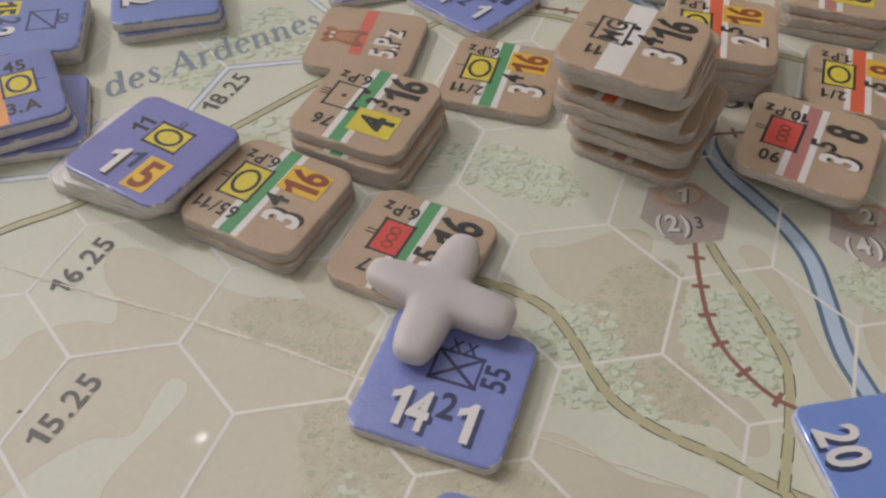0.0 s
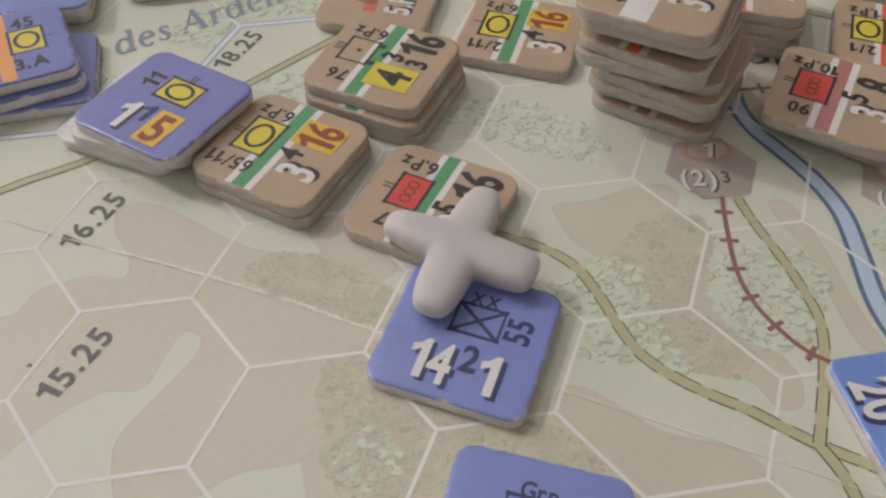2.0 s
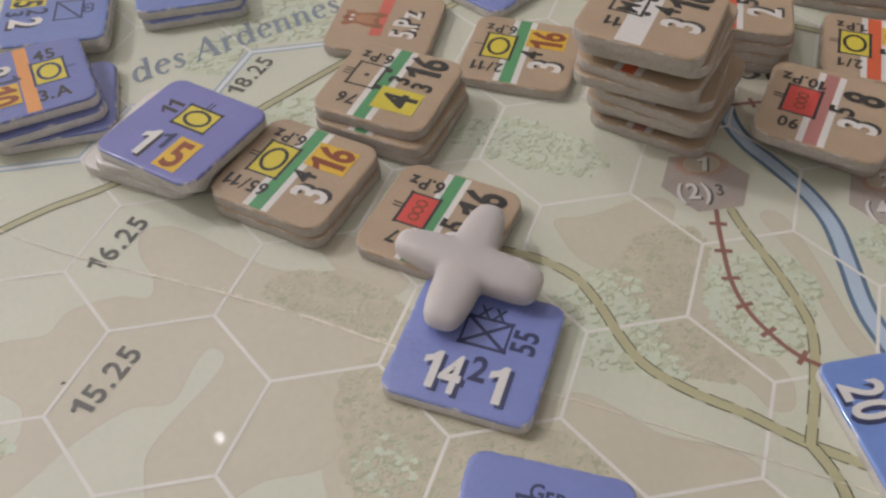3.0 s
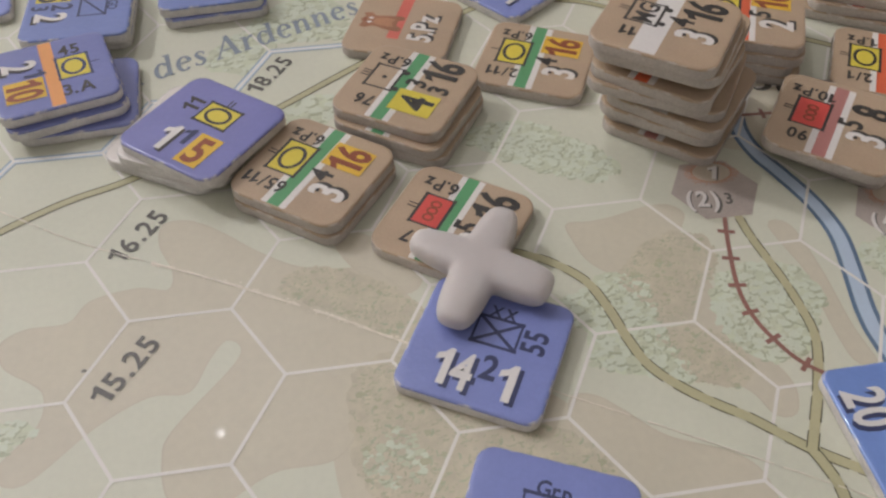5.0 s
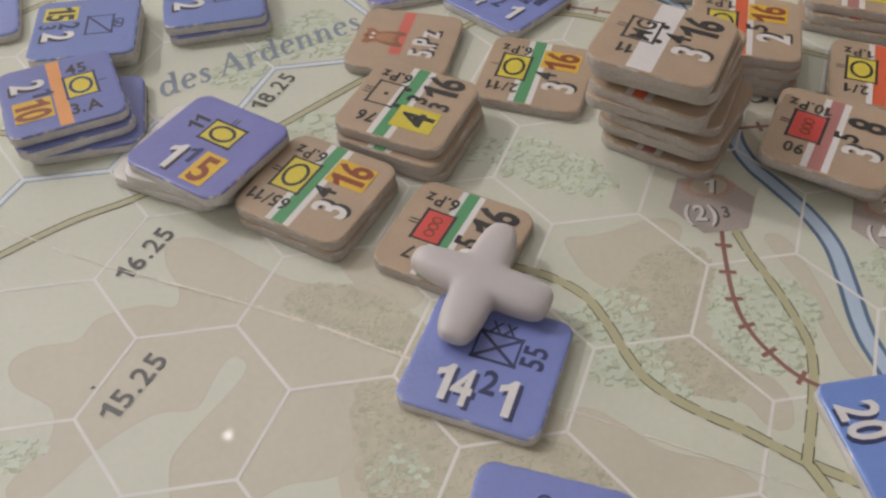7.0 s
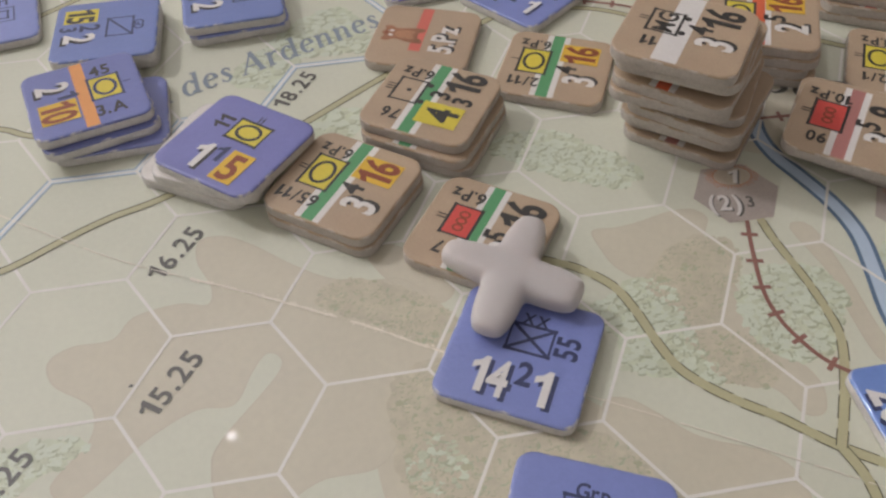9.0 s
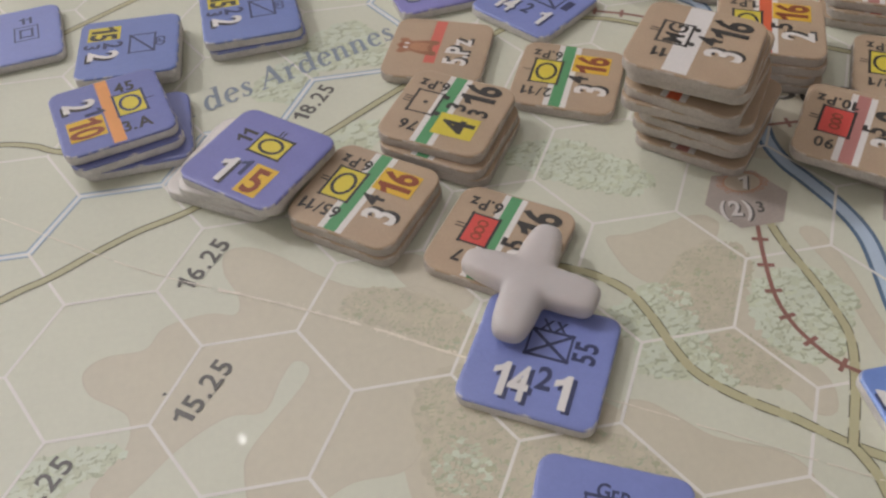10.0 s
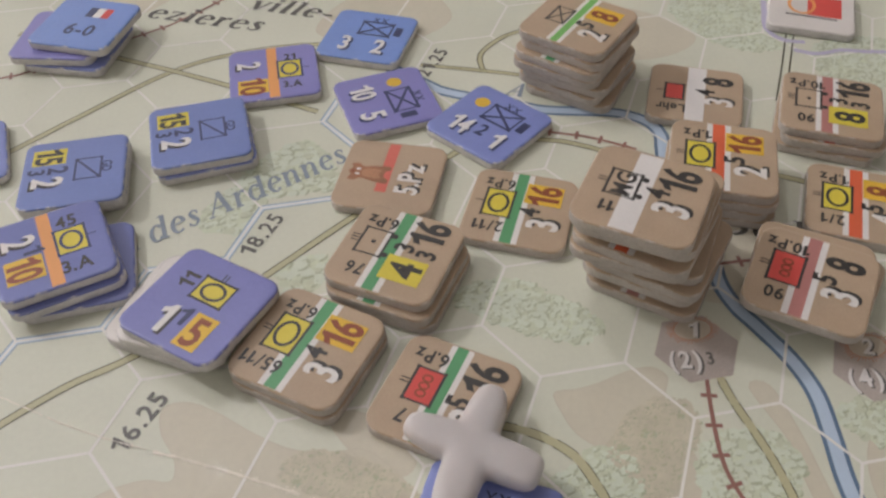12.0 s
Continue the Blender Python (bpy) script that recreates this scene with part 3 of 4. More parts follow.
def town(x, y, value, supply, small):
    bm = bmesh.new()
    poly(bm, [Vector((x + 5.3 * math.cos(radians(60 * i)), y + 5.3 * math.sin(radians(60 * i)))) for i in range(6)], 0.0660)
    part("town_block", bm, "town", sheet)
    bm = bmesh.new()
    cx, cy, n = x + 0.6, y + 2.8, 44
    ray = lambda i, r: Vector((cx + r * 1.15 * math.cos(2 * math.pi * i / n), cy + r * 0.80 * math.sin(2 * math.pi * i / n)))
    band(bm, [ray(i, 2.05) for i in range(n)], 0.14, 0.0680, closed=True)
    for i in range(n):
        band(bm, [ray(i + random.uniform(-0.2, 0.2), 2.0), ray(i, random.uniform(2.5, 3.0))], 0.13, 0.0672 + 0.0004 * (i % 2))
    inner = bmesh.new()
    poly(inner, [ray(i, 1.95) for i in range(n)], 0.0670)
    part("town_centre", inner, "town_pale", sheet)
    part("town_ring", bm, "town_ring", sheet)
    for text, u, v, h, rot in ((value, cx + 0.1, cy, 2.4, -22), (supply, x - 2.0, y - 1.3, 2.5, -10), (small, x + 1.0, y - 1.7, 1.8, -10)):
        if text == small:
            bm = bmesh.new()
            write(bm, text, u, v, h, rot, 0.074)
            part("printed_number", bm, "map_ink", sheet)
            continue
        bm = bmesh.new()
        write(bm, text, u + 0.16, v - 0.16, h, rot, 0.070, bold=0.05)
        part("printed_number", bm, "map_ink", sheet)
        bm = bmesh.new()
        write(bm, text, u, v, h, rot, 0.074, bold=0.035)
        part("printed_number", bm, "white", sheet)


town(6 * R - 1.2, 2 * HH + 0.3, "1", "(2)", "3")
town(7.5 * R + 2.8, 1 * HH + 2.6, "2", "(4)", "1")


def printed(text, x, y, h, rot, material="map_ink", wide=0.85, bold=0.03, slant=0.0, length=0, gap=0.11, roman=False):
    bm = bmesh.new()
    if length:
        wide = length / (letters(text, bold, slant, gap, roman)[1] * h)
    write(bm, text, x, y, h, rot, 0.070, wide, bold, slant, gap, roman)
    part("printed_text", bm, material, sheet)


printed("15.25", -5.0, 3.0, 2.4, 54, length=8.1, bold=0.025, gap=0.17)
printed("16.25", -5.1, 20.9, 2.4, 54, length=8.1, bold=0.025, gap=0.17)
printed("14.25", -20.6, -5.6, 2.4, 54, length=8.1, bold=0.025, gap=0.17)
printed("18.25", 10.0, 48.3, 2.4, 54, length=8.1, bold=0.025, gap=0.17)
printed("21.25", 40.1, 83.5, 2.4, 54, length=8.1, bold=0.025, gap=0.17)
printed("l des Ardennes", 7.1, 56.9, 4.9, 22.5, "map_blue_ink", slant=0.28, length=33.3, gap=0.06, roman=True)
printed("ezieres", 2.65, 106.0, 4.6, -24.5, "map_ink", slant=0.2, length=22, gap=0.06, roman=True)
printed("ville-", 18.2, 106.0, 4.6, -26, "map_ink", slant=0.2, length=16, gap=0.06, roman=True)
printed("Sedan", 80.8, 33.9, 5.0, -27, "map_ink", length=18.5, gap=0.06, roman=True)
printed("A", 52.0, 73.2, 3.6, -25, "map_blue_ink", 0.9, slant=0.3, roman=True)

# the fold: a low worn ridge across the sheet, its glints whitened into the colour
fold = spline([(-34, 36.5), (-18.3, 25.5), (-10.4, 20.3), (2.9, 13.4), (10.1, 9.4), (15.9, 6.0), (20.8, 2.8), (33, -4.5), (44, -11.0), (62, -22)], step=0.7)
bm = bmesh.new()
rows = []
for i, q in enumerate(fold):
    a, b = fold[max(i - 1, 0)], fold[min(i + 1, len(fold) - 1)]
    t = (b - a).normalized()
    nrm = Vector((-t.y, t.x))
    wob = 0.08 * noise.noise((i * 0.9, 0, 5))
    w = 0.065 + 0.09 * max(-0.5, noise.noise((i * 0.75, 4, 1)))
    w *= 1.0 if -4 < q.x < 23 else 0.45
    rows.append([bm.verts.new((*(q + nrm * (o * w + wob)), z)) for o, z in ((-2.2, 0.066), (-1, 0.085), (0, 0.095), (1, 0.085), (2.2, 0.066))])
for i, (a, b) in enumerate(zip(rows, rows[1:])):
    if noise.noise((i * 0.35, 7, 2)) < -0.3:
        continue
    for k in range(4):
        bm.faces.new((a[k], b[k], b[k + 1], a[k + 1]))
bmesh.ops.delete(bm, geom=[v for v in bm.verts if not v.link_faces], context="VERTS")
part("fold_crease", bm, "crease", sheet, "pale worn fold line with painted glints", smooth=True)
# paper flecks along the fold, their white also painting its specular sparkle, and a small ink smudge
bm = bmesh.new()
for i, q in enumerate(fold):
    if noise.noise((i * 0.35, 7, 2)) < -0.1 or not -6 < q.x < 24:
        continue
    for k in range(3):
        x, y, r = q.x + random.gauss(0, 0.35), q.y + random.gauss(0, 0.20), random.uniform(0.06, 0.22)
        poly(bm, [(x + r * random.uniform(0.5, 1.3) * math.cos(a), y + r * random.uniform(0.4, 0.9) * math.sin(a)) for a in np.arange(0, 6.2, 1.25)], random.uniform(0.070, 0.082))
tagged(part("fleck_and_glint", bm, "crease", sheet), kind="stuff")
bm = bmesh.new()
poly(bm, [(-8.9 + r * math.cos(a), 3.4 + 0.7 * r * math.sin(a)) for a, r in zip(np.arange(0, 6.2, 0.8), (0.3, 0.22, 0.34, 0.2, 0.27, 0.33, 0.2, 0.28))], 0.066)
part("ink_smudge", bm, "map_ink", sheet)


# ---- the counters ----
S, T = 14.3, 1.45


def outline(half, radius, n=5):
    pts = []
    for k, (sx, sy) in enumerate(((1, 1), (-1, 1), (-1, -1), (1, -1))):
        cx, cy = sx * (half - radius), sy * (half - radius)
        for i in range(n + 1):
            a = radians(90 * k + 90 * i / n)
            pts.append((cx + radius * math.cos(a), cy + radius * math.sin(a)))
    return pts


def loft(bm, rings, bottom=False, top=False):
    vs = [[bm.verts.new((*p, z)) for p in pts] for pts, z in rings]
    for a, b in zip(vs, vs[1:]):
        for i in range(len(a)):
            j = (i + 1) % len(a)
            bm.faces.new((a[i], a[j], b[j], b[i]))
    if bottom:
        bm.faces.new(vs[0][::-1])
    if top:
        bm.faces.new(vs[-1])


SHAPES = {}


def blank(radius, laminate=False):
    """The meshes of a die-cut piece: grey card below, printed paper drawn over its upper edge."""
    if (radius, laminate) not in SHAPES:
        h = S * 0.51
        card = bmesh.new()
        loft(card, [(outline(h - 0.10, radius - 0.1), 0.0), (outline(h - 0.04, radius), 0.10), (outline(h - 0.02, radius), 0.6), (outline(h - 0.03, radius), T - 0.30)], bottom=True)
        face = bmesh.new()
        rim = [(0.04, 0.0, 0.20), (0.09, 0.03, 0.11), (0.20, 0.08, 0.04), (0.36, 0.14, 0.008), (0.62, 0.25, 0.0)] if laminate else [(0.04, 0.0, 0.17), (0.10, 0.05, 0.06), (0.22, 0.14, 0.01), (0.42, 0.25, 0.0), (0.60, 0.3, 0.0)]
        loft(face, [(outline(h - 0.03, radius), T - 0.30)] + [(outline(h - a, radius - b), T - c) for a, b, c in rim], top=True)
        out = []
        for bm in (card, face):
            me = bpy.data.meshes.new("piece")
            bmesh.ops.scale(bm, vec=(MM, MM, MM), verts=bm.verts)
            bmesh.ops.recalc_face_normals(bm, faces=bm.faces)
            bm.to_mesh(me)
            bm.free()
            me.shade_smooth()
            out.append(me)
        SHAPES[radius, laminate] = out
    return SHAPES[radius, laminate]


def counter(label, x, y, z, turn, ground, ink=(), radius=2.0, tilt=(0, 0), group=""):
    """One cardboard counter. ink: printed figures in the counter's own upright frame, in parts of its side."""
    thing = tagged(new("counter"), label, "game counter", group)
    thing.matrix_basis = pose(x * MM, y * MM, z * MM, tilt[0], tilt[1], turn)
    card, face = blank(radius, ground != "brown")
    c = new("card_core", card.copy())
    c.data.materials.append(M["brown_board" if ground == "brown" else "board"])
    c.parent = thing
    f = new("printed_face", face.copy())
    f.data.materials.append(M[ground])
    f.data.materials.append(M[ground + "_rim"])
    ring = len(outline(1, 0.5))
    for q in f.data.polygons[:(2 if ground == "brown" else 3) * ring]:
        q.material_index = 1
    f.parent = thing
    zz = T
    for kind, *a in ink:
        zz += 0.005
        bm = bmesh.new()
        colour, name = a[-1], "symbol"
        if kind == "bar":
            rect(bm, a[0] * S, a[1] * S, a[2] * S, a[3] * S, zz)
            name = "colour_bar"
        elif kind == "frame":
            u, v, w, h, line = (q * S for q in a[:5])
            band(bm, [Vector((u + sx * w / 2, v + sy * h / 2)) for sx, sy in ((-1, -1), (1, -1), (1, 1), (-1, 1))], line, zz, closed=True)
            for sx, sy in ((-1, -1), (1, -1), (1, 1), (-1, 1)):
                rect(bm, u + sx * w / 2, v + sy * h / 2, line, line, zz + 0.001)
            name = "symbol_frame"
        elif kind == "oval":
            band(bm, oval(*(q * S for q in a[:4])), a[4] * S, zz, closed=True)
        elif kind == "disc":
            poly(bm, oval(*(q * S for q in a[:4])), zz)
        elif kind == "line":
            band(bm, [Vector(a[0:2]) * S, Vector(a[2:4]) * S], a[4] * S, zz)
        elif kind == "text":
            u, v, text, h, rot = a[:5]
            write(bm, text, u * S, v * S, h * S * 1.08, rot, zz, bold=0.036)
            name = "number" if text[0].isdigit() else "lettering"
        elif kind == "slim":
            u, v, text, h, rot = a[:5]
            write(bm, text, u * S, v * S, h * S * 1.06, rot, zz, wide=0.68, bold=0.04)
            name = "number"
        elif kind == "shape":
            poly(bm, spline([(p * S, q * S) for p, q in a[0]], True, 0.25), zz)
            bmesh.ops.triangulate(bm, faces=bm.faces[:])
        elif kind == "shadowed":
            u, v, text, h, rot = a[:5]
            slim = dict(wide=0.70, gap=0.06) if len(text) == 2 else dict(wide=0.74)
            write(bm, text, (u + 0.032) * S, (v - 0.022) * S, h * S * 1.06, rot, zz, bold=0.04, **slim)
            part("number_shadow", bm, a[5], f)
            zz += 0.005
            bm = bmesh.new()
            write(bm, text, u * S, v * S, h * S * 1.06, rot, zz, bold=0.035, **slim)
            name = "number"
        part(name, bm, colour, f)
    return thing


def box(u, v, w, h, fill=None, ink="black", line=0.030):
    out = [("bar", u, v, w, h, fill)] if fill else []
    return out + [("frame", u, v, w, h, line, ink)]


def ticks(u, v, n, ink="black"):
    return [("line", u + (i - (n - 1) / 2) * 0.035, v, u + (i - (n - 1) / 2) * 0.035, v + 0.085, 0.013, ink) for i in range(n)]


def armour(u, v, ink="black", size=2, w=0.37, h=0.27):
    return box(u, v, w, h, "yellow", ink) + [("oval", u, v, w * 0.68, h * 0.68, 0.030, ink)] + ticks(u, v + h / 2 + 0.005, size, ink)


def guns(u, v, size=2, w=0.37, h=0.27):
    out = box(u, v, w, h, "red")
    for k in (-1, 0, 1):
        out.append(("oval", u + k * 0.075, v, 0.064, 0.078, 0.016, "dark_red"))
    return out + ticks(u, v + h / 2 + 0.005, size)


def tube(u, v, size=3):
    out = box(u, v, 0.31, 0.25) + [("disc", u, v, 0.045, 0.045, "black")]
    for k in (-0.12, 0.12):
        out.append(("disc", u + k, v - 0.16, 0.06, 0.06, "black"))
    return out + ticks(u, v + 0.13, size)


def stripe(colour, v=0.05, w=0.11, edge=0.055):
    return [("bar", 0, v, 0.975, w + 2 * edge, "white"), ("bar", 0, v, 0.975, w, colour)]


def names(left="", right="", ink="black", h=0.122, v=0.255, u=0.30):
    out = [("text", -u, v, left, h, 90, ink)] if left else []
    return out + ([("text", u, v, right, h, 90, ink)] if right else [])


def figures(strong, rating, move, lit=True, ink="black"):
    """The row of numbers: strength in white, a small rating above it, and the move, boxed in amber on mobile units."""
    out = [("shadowed", -0.18 if lit else -0.11, -0.24, strong, 0.28, 0, "black", "white"), ("text", -0.035 if lit else 0.04, -0.095, rating, 0.18, 0, ink)]
    if lit:
        out.append(("bar", 0.225, -0.195, 0.28, 0.36, "amber"))
    return out + [("slim", 0.22 if lit else 0.265, -0.195 if lit else -0.225, move, 0.29 if lit else 0.30, 0, "dark_red" if lit else ink)]


def battery(left, right, colour, last):
    return (stripe(colour) + tube(0.05, 0.235) + names(left, right) + [("bar", -0.18, -0.155, 0.29, 0.38, "yellow"), ("text", -0.18, -0.165, last, 0.27, 0, "black"),
            ("text", 0.075, -0.055, "3", 0.17, 0, "black"), ("text", 0.055, -0.27, "3", 0.17, 0, "black"), ("slim", 0.31, -0.20, "16", 0.31, 0, "black")])


PLAIN = {"violet": "violet cardboard counter low in a stack", "indigo": "indigo blue cardboard counter low in a stack", "brown": "plain brown cardboard counter in a stack", "blue": "blue cardboard counter low in a stack", "sky": "light blue cardboard counter low in a stack",
         "white_card": "white cardboard marker under a violet counter"}


def under(x, y, turn, grounds, shifts, bars=(), group="", radius=2.0):
    """The lower counters of a stack, from the table up; returns the height reached."""
    for k, (g, (dx, dy, da)) in enumerate(zip(grounds, shifts)):
        ink = stripe(bars[k]) if k < len(bars) and bars[k] else ()
        counter(PLAIN[g], x + dx, y + dy, 0.08 + k * (T + 0.05), turn + da, g, ink, radius, group=group)
    return 0.08 + len(grounds) * (T + 0.05)


FLAT = 0.075
# blue division under the plastic marker
counter("blue cardboard counter with white numbers, on the map", 29.87, -0.65, FLAT, -29, "blue",
        box(0.037, 0.122, 0.31, 0.235, None, "navy", 0.030) + [("line", -0.118, 0.005, 0.192, 0.24, 0.026, "navy"), ("line", -0.118, 0.24, 0.192, 0.005, 0.026, "navy"), ("text", 0.035, 0.298, "XX", 0.09, 0, "navy"),
        ("text", 0.30, 0.122, "55", 0.155, 90, "navy"), ("shadowed", -0.150, -0.255, "14", 0.28, 0, "navy", "white"), ("text", 0.078, -0.170, "2", 0.18, 0, "navy"), ("shadowed", 0.215, -0.25, "1", 0.28, 0, "navy", "white")], 1.5)
counter("periwinkle blue counter with a framed unit symbol", 30.9, -20.6, FLAT, -24.4, "blue",
        box(0.03, 0.14, 0.40, 0.24, None, "navy", 0.028) + [("text", 0.0, 0.305, "Grp", 0.10, 0, "navy")], 1.7)
counter("bright blue counter with white number 20", 67.7, -15.7, FLAT, -89.5, "sky", [("shadowed", -0.19, -0.30, "20", 0.27, 0, "navy", "white"),
        ("frame", 0.02, 0.16, 0.34, 0.22, 0.02, "navy")], 1.2)
# brown counter under the marker
counter("brown counter with red gun symbol and green stripe", 29.5, 16.4, FLAT, 55, "brown", stripe("green", 0.045, 0.10, 0.05) + guns(0.02, 0.195, 2, 0.33, 0.24) + names("7", "6.Pz") +
        [("shadowed", -0.13, -0.245, "3", 0.28, 0, "black", "white"), ("text", -0.02, -0.12, "5", 0.19, 0, "black"), ("slim", 0.27, -0.225, "16", 0.31, 0, "black")], 2.2)
# violet counter on two white markers
z = under(2.6, 33.4, -40, ["white_card", "white_card"], [(-2.75, 2.2, 8), (-1.1, 1.2, 12)], group="stack of the violet counter")
counter("violet counter with yellow armour symbol on white markers", 2.6, 33.3, z + 0.1, -41, "lilac", armour(0.03, 0.15, "black", 2, 0.33, 0.25) + names("11", "", "black", 0.15, 0.165, 0.255) +
        [("shadowed", -0.165, -0.25, "1", 0.29, 0, "black", "white"), ("text", -0.016, -0.165, "1", 0.18, 0, "navy"), ("bar", 0.187, -0.255, 0.23, 0.36, "amber"), ("text", 0.187, -0.255, "5", 0.27, 0, "dark_red")], 1.8,
        tilt=(0.6, -1.0), group="stack of the violet counter")
# brown stacks beside it
z = under(14.8, 25.6, 52, ["brown"], [(0.1, -0.2, 1)], group="pair of brown counters")
counter("brown counter with yellow armour symbol and green stripe", 14.8, 25.6, z, 53, "brown", stripe("green") + armour(0.03, 0.22) + names("65/11", "6.Pz") + figures("3", "4", "16"), 2.2, group="pair of brown counters")
z = under(27.05, 37.1, 56, ["brown", "brown"], [(0.5, -1.2, 1), (0.1, -1.2, -1)], ["green", "green"], group="stack of three brown counters")
counter("brown artillery counter with green stripe on a stack", 27.05, 37.0, z, 57, "brown", battery("76", "6.Pz", "green", "4"), 2.2, group="stack of three brown counters")
counter("brown formation marker with orange emblem and red bar", 28.9, 55.0, FLAT, 68, "brown", [("bar", 0.11, 0.05, 0.73, 0.115, "coral"),
        ("shape", [(-0.13, 0.02), (-0.12, 0.16), (-0.09, 0.28), (-0.13, 0.36), (-0.11, 0.42), (-0.05, 0.40), (0.0, 0.43), (0.06, 0.40), (0.11, 0.42), (0.13, 0.35), (0.09, 0.29), (0.11, 0.18), (0.12, 0.03), (0.07, 0.01), (0.04, 0.06), (-0.04, 0.06), (-0.08, 0.01)], "rust"),
        ("shape", [(-0.07, 0.10), (-0.06, 0.25), (0.0, 0.30), (0.06, 0.25), (0.06, 0.10), (0.0, 0.12)], "tawny"), ("disc", -0.03, 0.335, 0.035, 0.05, "white"), ("disc", 0.04, 0.335, 0.035, 0.05, "white"), ("disc", 0.0, 0.385, 0.05, 0.03, "dark_red"),
        ("shadowed", -0.03, -0.195, "5.Pz", 0.22, 0, "black", "white")], 2.0)
counter("brown counter with yellow armour symbol and green stripe on the map", 45.4, 44.55, FLAT, 64, "brown", stripe("green") + armour(0.03, 0.22, size=1) + names("2/11", "6.Pz") + figures("3", "4", "16"), 2.0)
# the tall stack
z = under(56.0, 30.3, 54, ["brown"] * 9, [(4.2, 1.1, -4), (4.4, 2.6, 1), (3.4, 1.2, -3), (4.0, 0.6, -6), (3.4, 1.8, 2), (0.9, 1.2, 3), (1.4, 0.6, -5), (2.8, 2.7, -1), (1.0, 0.6, 1)],
          ["pink", "", "", "white", "", "", "vermilion", "", ""], group="tall stack of brown counters")
counter("brown machine gun counter with white stripe on a tall stack", 56.0, 30.3, z + 0.15, 54.5, "brown", [("bar", 0, 0.06, 0.975, 0.205, "white")] + box(0.05, 0.19, 0.31, 0.25) + [("text", 0.05, 0.19, "MG", 0.15, 0, "black")] +
        [("disc", k, 0.03, 0.06, 0.06, "black") for k in (-0.06, 0.16)] + ticks(0.05, 0.32, 2) + names("11", "", "black", 0.12, 0.235, 0.26) + figures("3", "4", "16", False), 2.2, group="tall stack of brown counters", tilt=(0.4, 0.6))
# beyond the tall stack
z = under(73.9, 44.3, 66, ["brown"] * 3, [(0.3, -0.3, 2), (-0.3, 0.1, -2), (0.2, -0.3, 1)], group="stack of four brown counters")
counter("brown counter with yellow armour symbol and red stripe on a stack", 73.9, 44.3, z, 66, "brown", stripe("vermilion", 0.05, 0.12) + armour(0.0, 0.22) + names("", "1.Pz") + figures("2", "5", "16"), 2.0, group="stack of four brown counters")
counter("brown counter with red symbol and white stripe", 78.8, 64.2, FLAT, 65, "brown", [("bar", 0, 0.0, 0.975, 0.2, "white")] + box(0.0, 0.23, 0.28, 0.2, "red") + ticks(0, 0.335, 1) + names("Lehr") + figures("3", "4", "8", False), 1.8)
z = under(95.4, 53.7, 62, ["brown"] * 2, [(-0.4, -0.4, -3), (0.3, -0.6, 2)], ["", "red"], group="stack by the road")
counter("brown artillery counter with pink stripe on a stack", 95.4, 53.7, z, 62, "brown", battery("90", "10.Pz", "pink", "8"), 2.0, group="stack by the road")
counter("brown counter with yellow armour symbol and red stripe on the map", 91.3, 35.9, FLAT, 61, "brown", stripe("vermilion", 0.05, 0.12) + armour(0.03, 0.22) + names("2/1", "1.Pz") + figures("4", "5", "8"), 2.0)
z = under(76.2, 22.3, 52, ["brown", "brown"], [(2.6, 2.2, -5), (1.6, 2.4, 3)], group="stack by the river")
counter("brown counter with red gun symbol and pink stripe, stacked", 76.2, 22.3, z, 52, "brown", stripe("pink") + guns(0.03, 0.22) + names("90", "10.Pz") + figures("3", "5", "8", False), 2.2, group="stack by the river")
z = under(62.0, 74.0, 47, ["brown"] * 6, [(1.0, -0.6, 4), (0.2, -0.2, -3), (0.4, -0.4, 3), (-0.9, 0.1, 1), (-0.6, -0.1, -2), (0.4, 0.3, -4)], ["", "white", "", "", "green", ""], group="far stack of brown counters")
counter("brown counter with bright green stripe on a far stack", 62.0, 74.6, z, 45, "brown", stripe("lime", 0.05, 0.08, 0.045) + box(0.0, 0.22, 0.30, 0.20) + [("line", -0.15, 0.12, 0.15, 0.32, 0.02, "black"), ("line", -0.15, 0.32, 0.15, 0.12, 0.02, "black")] +
        figures("2", "5", "8"), 2.0, group="far stack of brown counters")
# blue counters on the far side
ARM = stripe("orange", -0.01, 0.115, 0.0)[1:] + armour(-0.03, 0.185, "navy", 1, 0.33, 0.27)
z = under(-16.0, 46.6, 13, ["indigo", "indigo"], [(2.3, -1.0, -9), (0.3, -0.8, 4)], group="stack of blue counters")
counter("blue counter with orange bar and yellow armour symbol on a stack", -16.2, 46.6, z, -74, "indigo", ARM + names("45", "3.A", "black", 0.14, 0.18, 0.30) +
        [("shadowed", -0.20, -0.25, "2", 0.27, 0, "black", "white"), ("text", -0.05, -0.14, "1", 0.17, 0, "navy"), ("bar", 0.17, -0.25, 0.30, 0.33, "amber"), ("slim", 0.17, -0.25, "10", 0.28, 0, "dark_red")], 1.7, group="stack of blue counters")
RECON = box(-0.01, 0.14, 0.31, 0.25, None, "navy", 0.028) + [("line", -0.16, 0.02, 0.14, 0.26, 0.024, "navy"), ("text", -0.01, 0.325, "GD", 0.09, 0, "navy"), ("bar", -0.25, -0.255, 0.24, 0.33, "yellow"),
         ("slim", -0.25, -0.255, "15", 0.25, 0, "black"), ("text", -0.03, -0.15, "2", 0.18, 0, "navy"), ("text", -0.03, -0.36, "3", 0.15, 0, "navy"), ("shadowed", 0.14, -0.235, "2", 0.28, 0, "black", "white")]
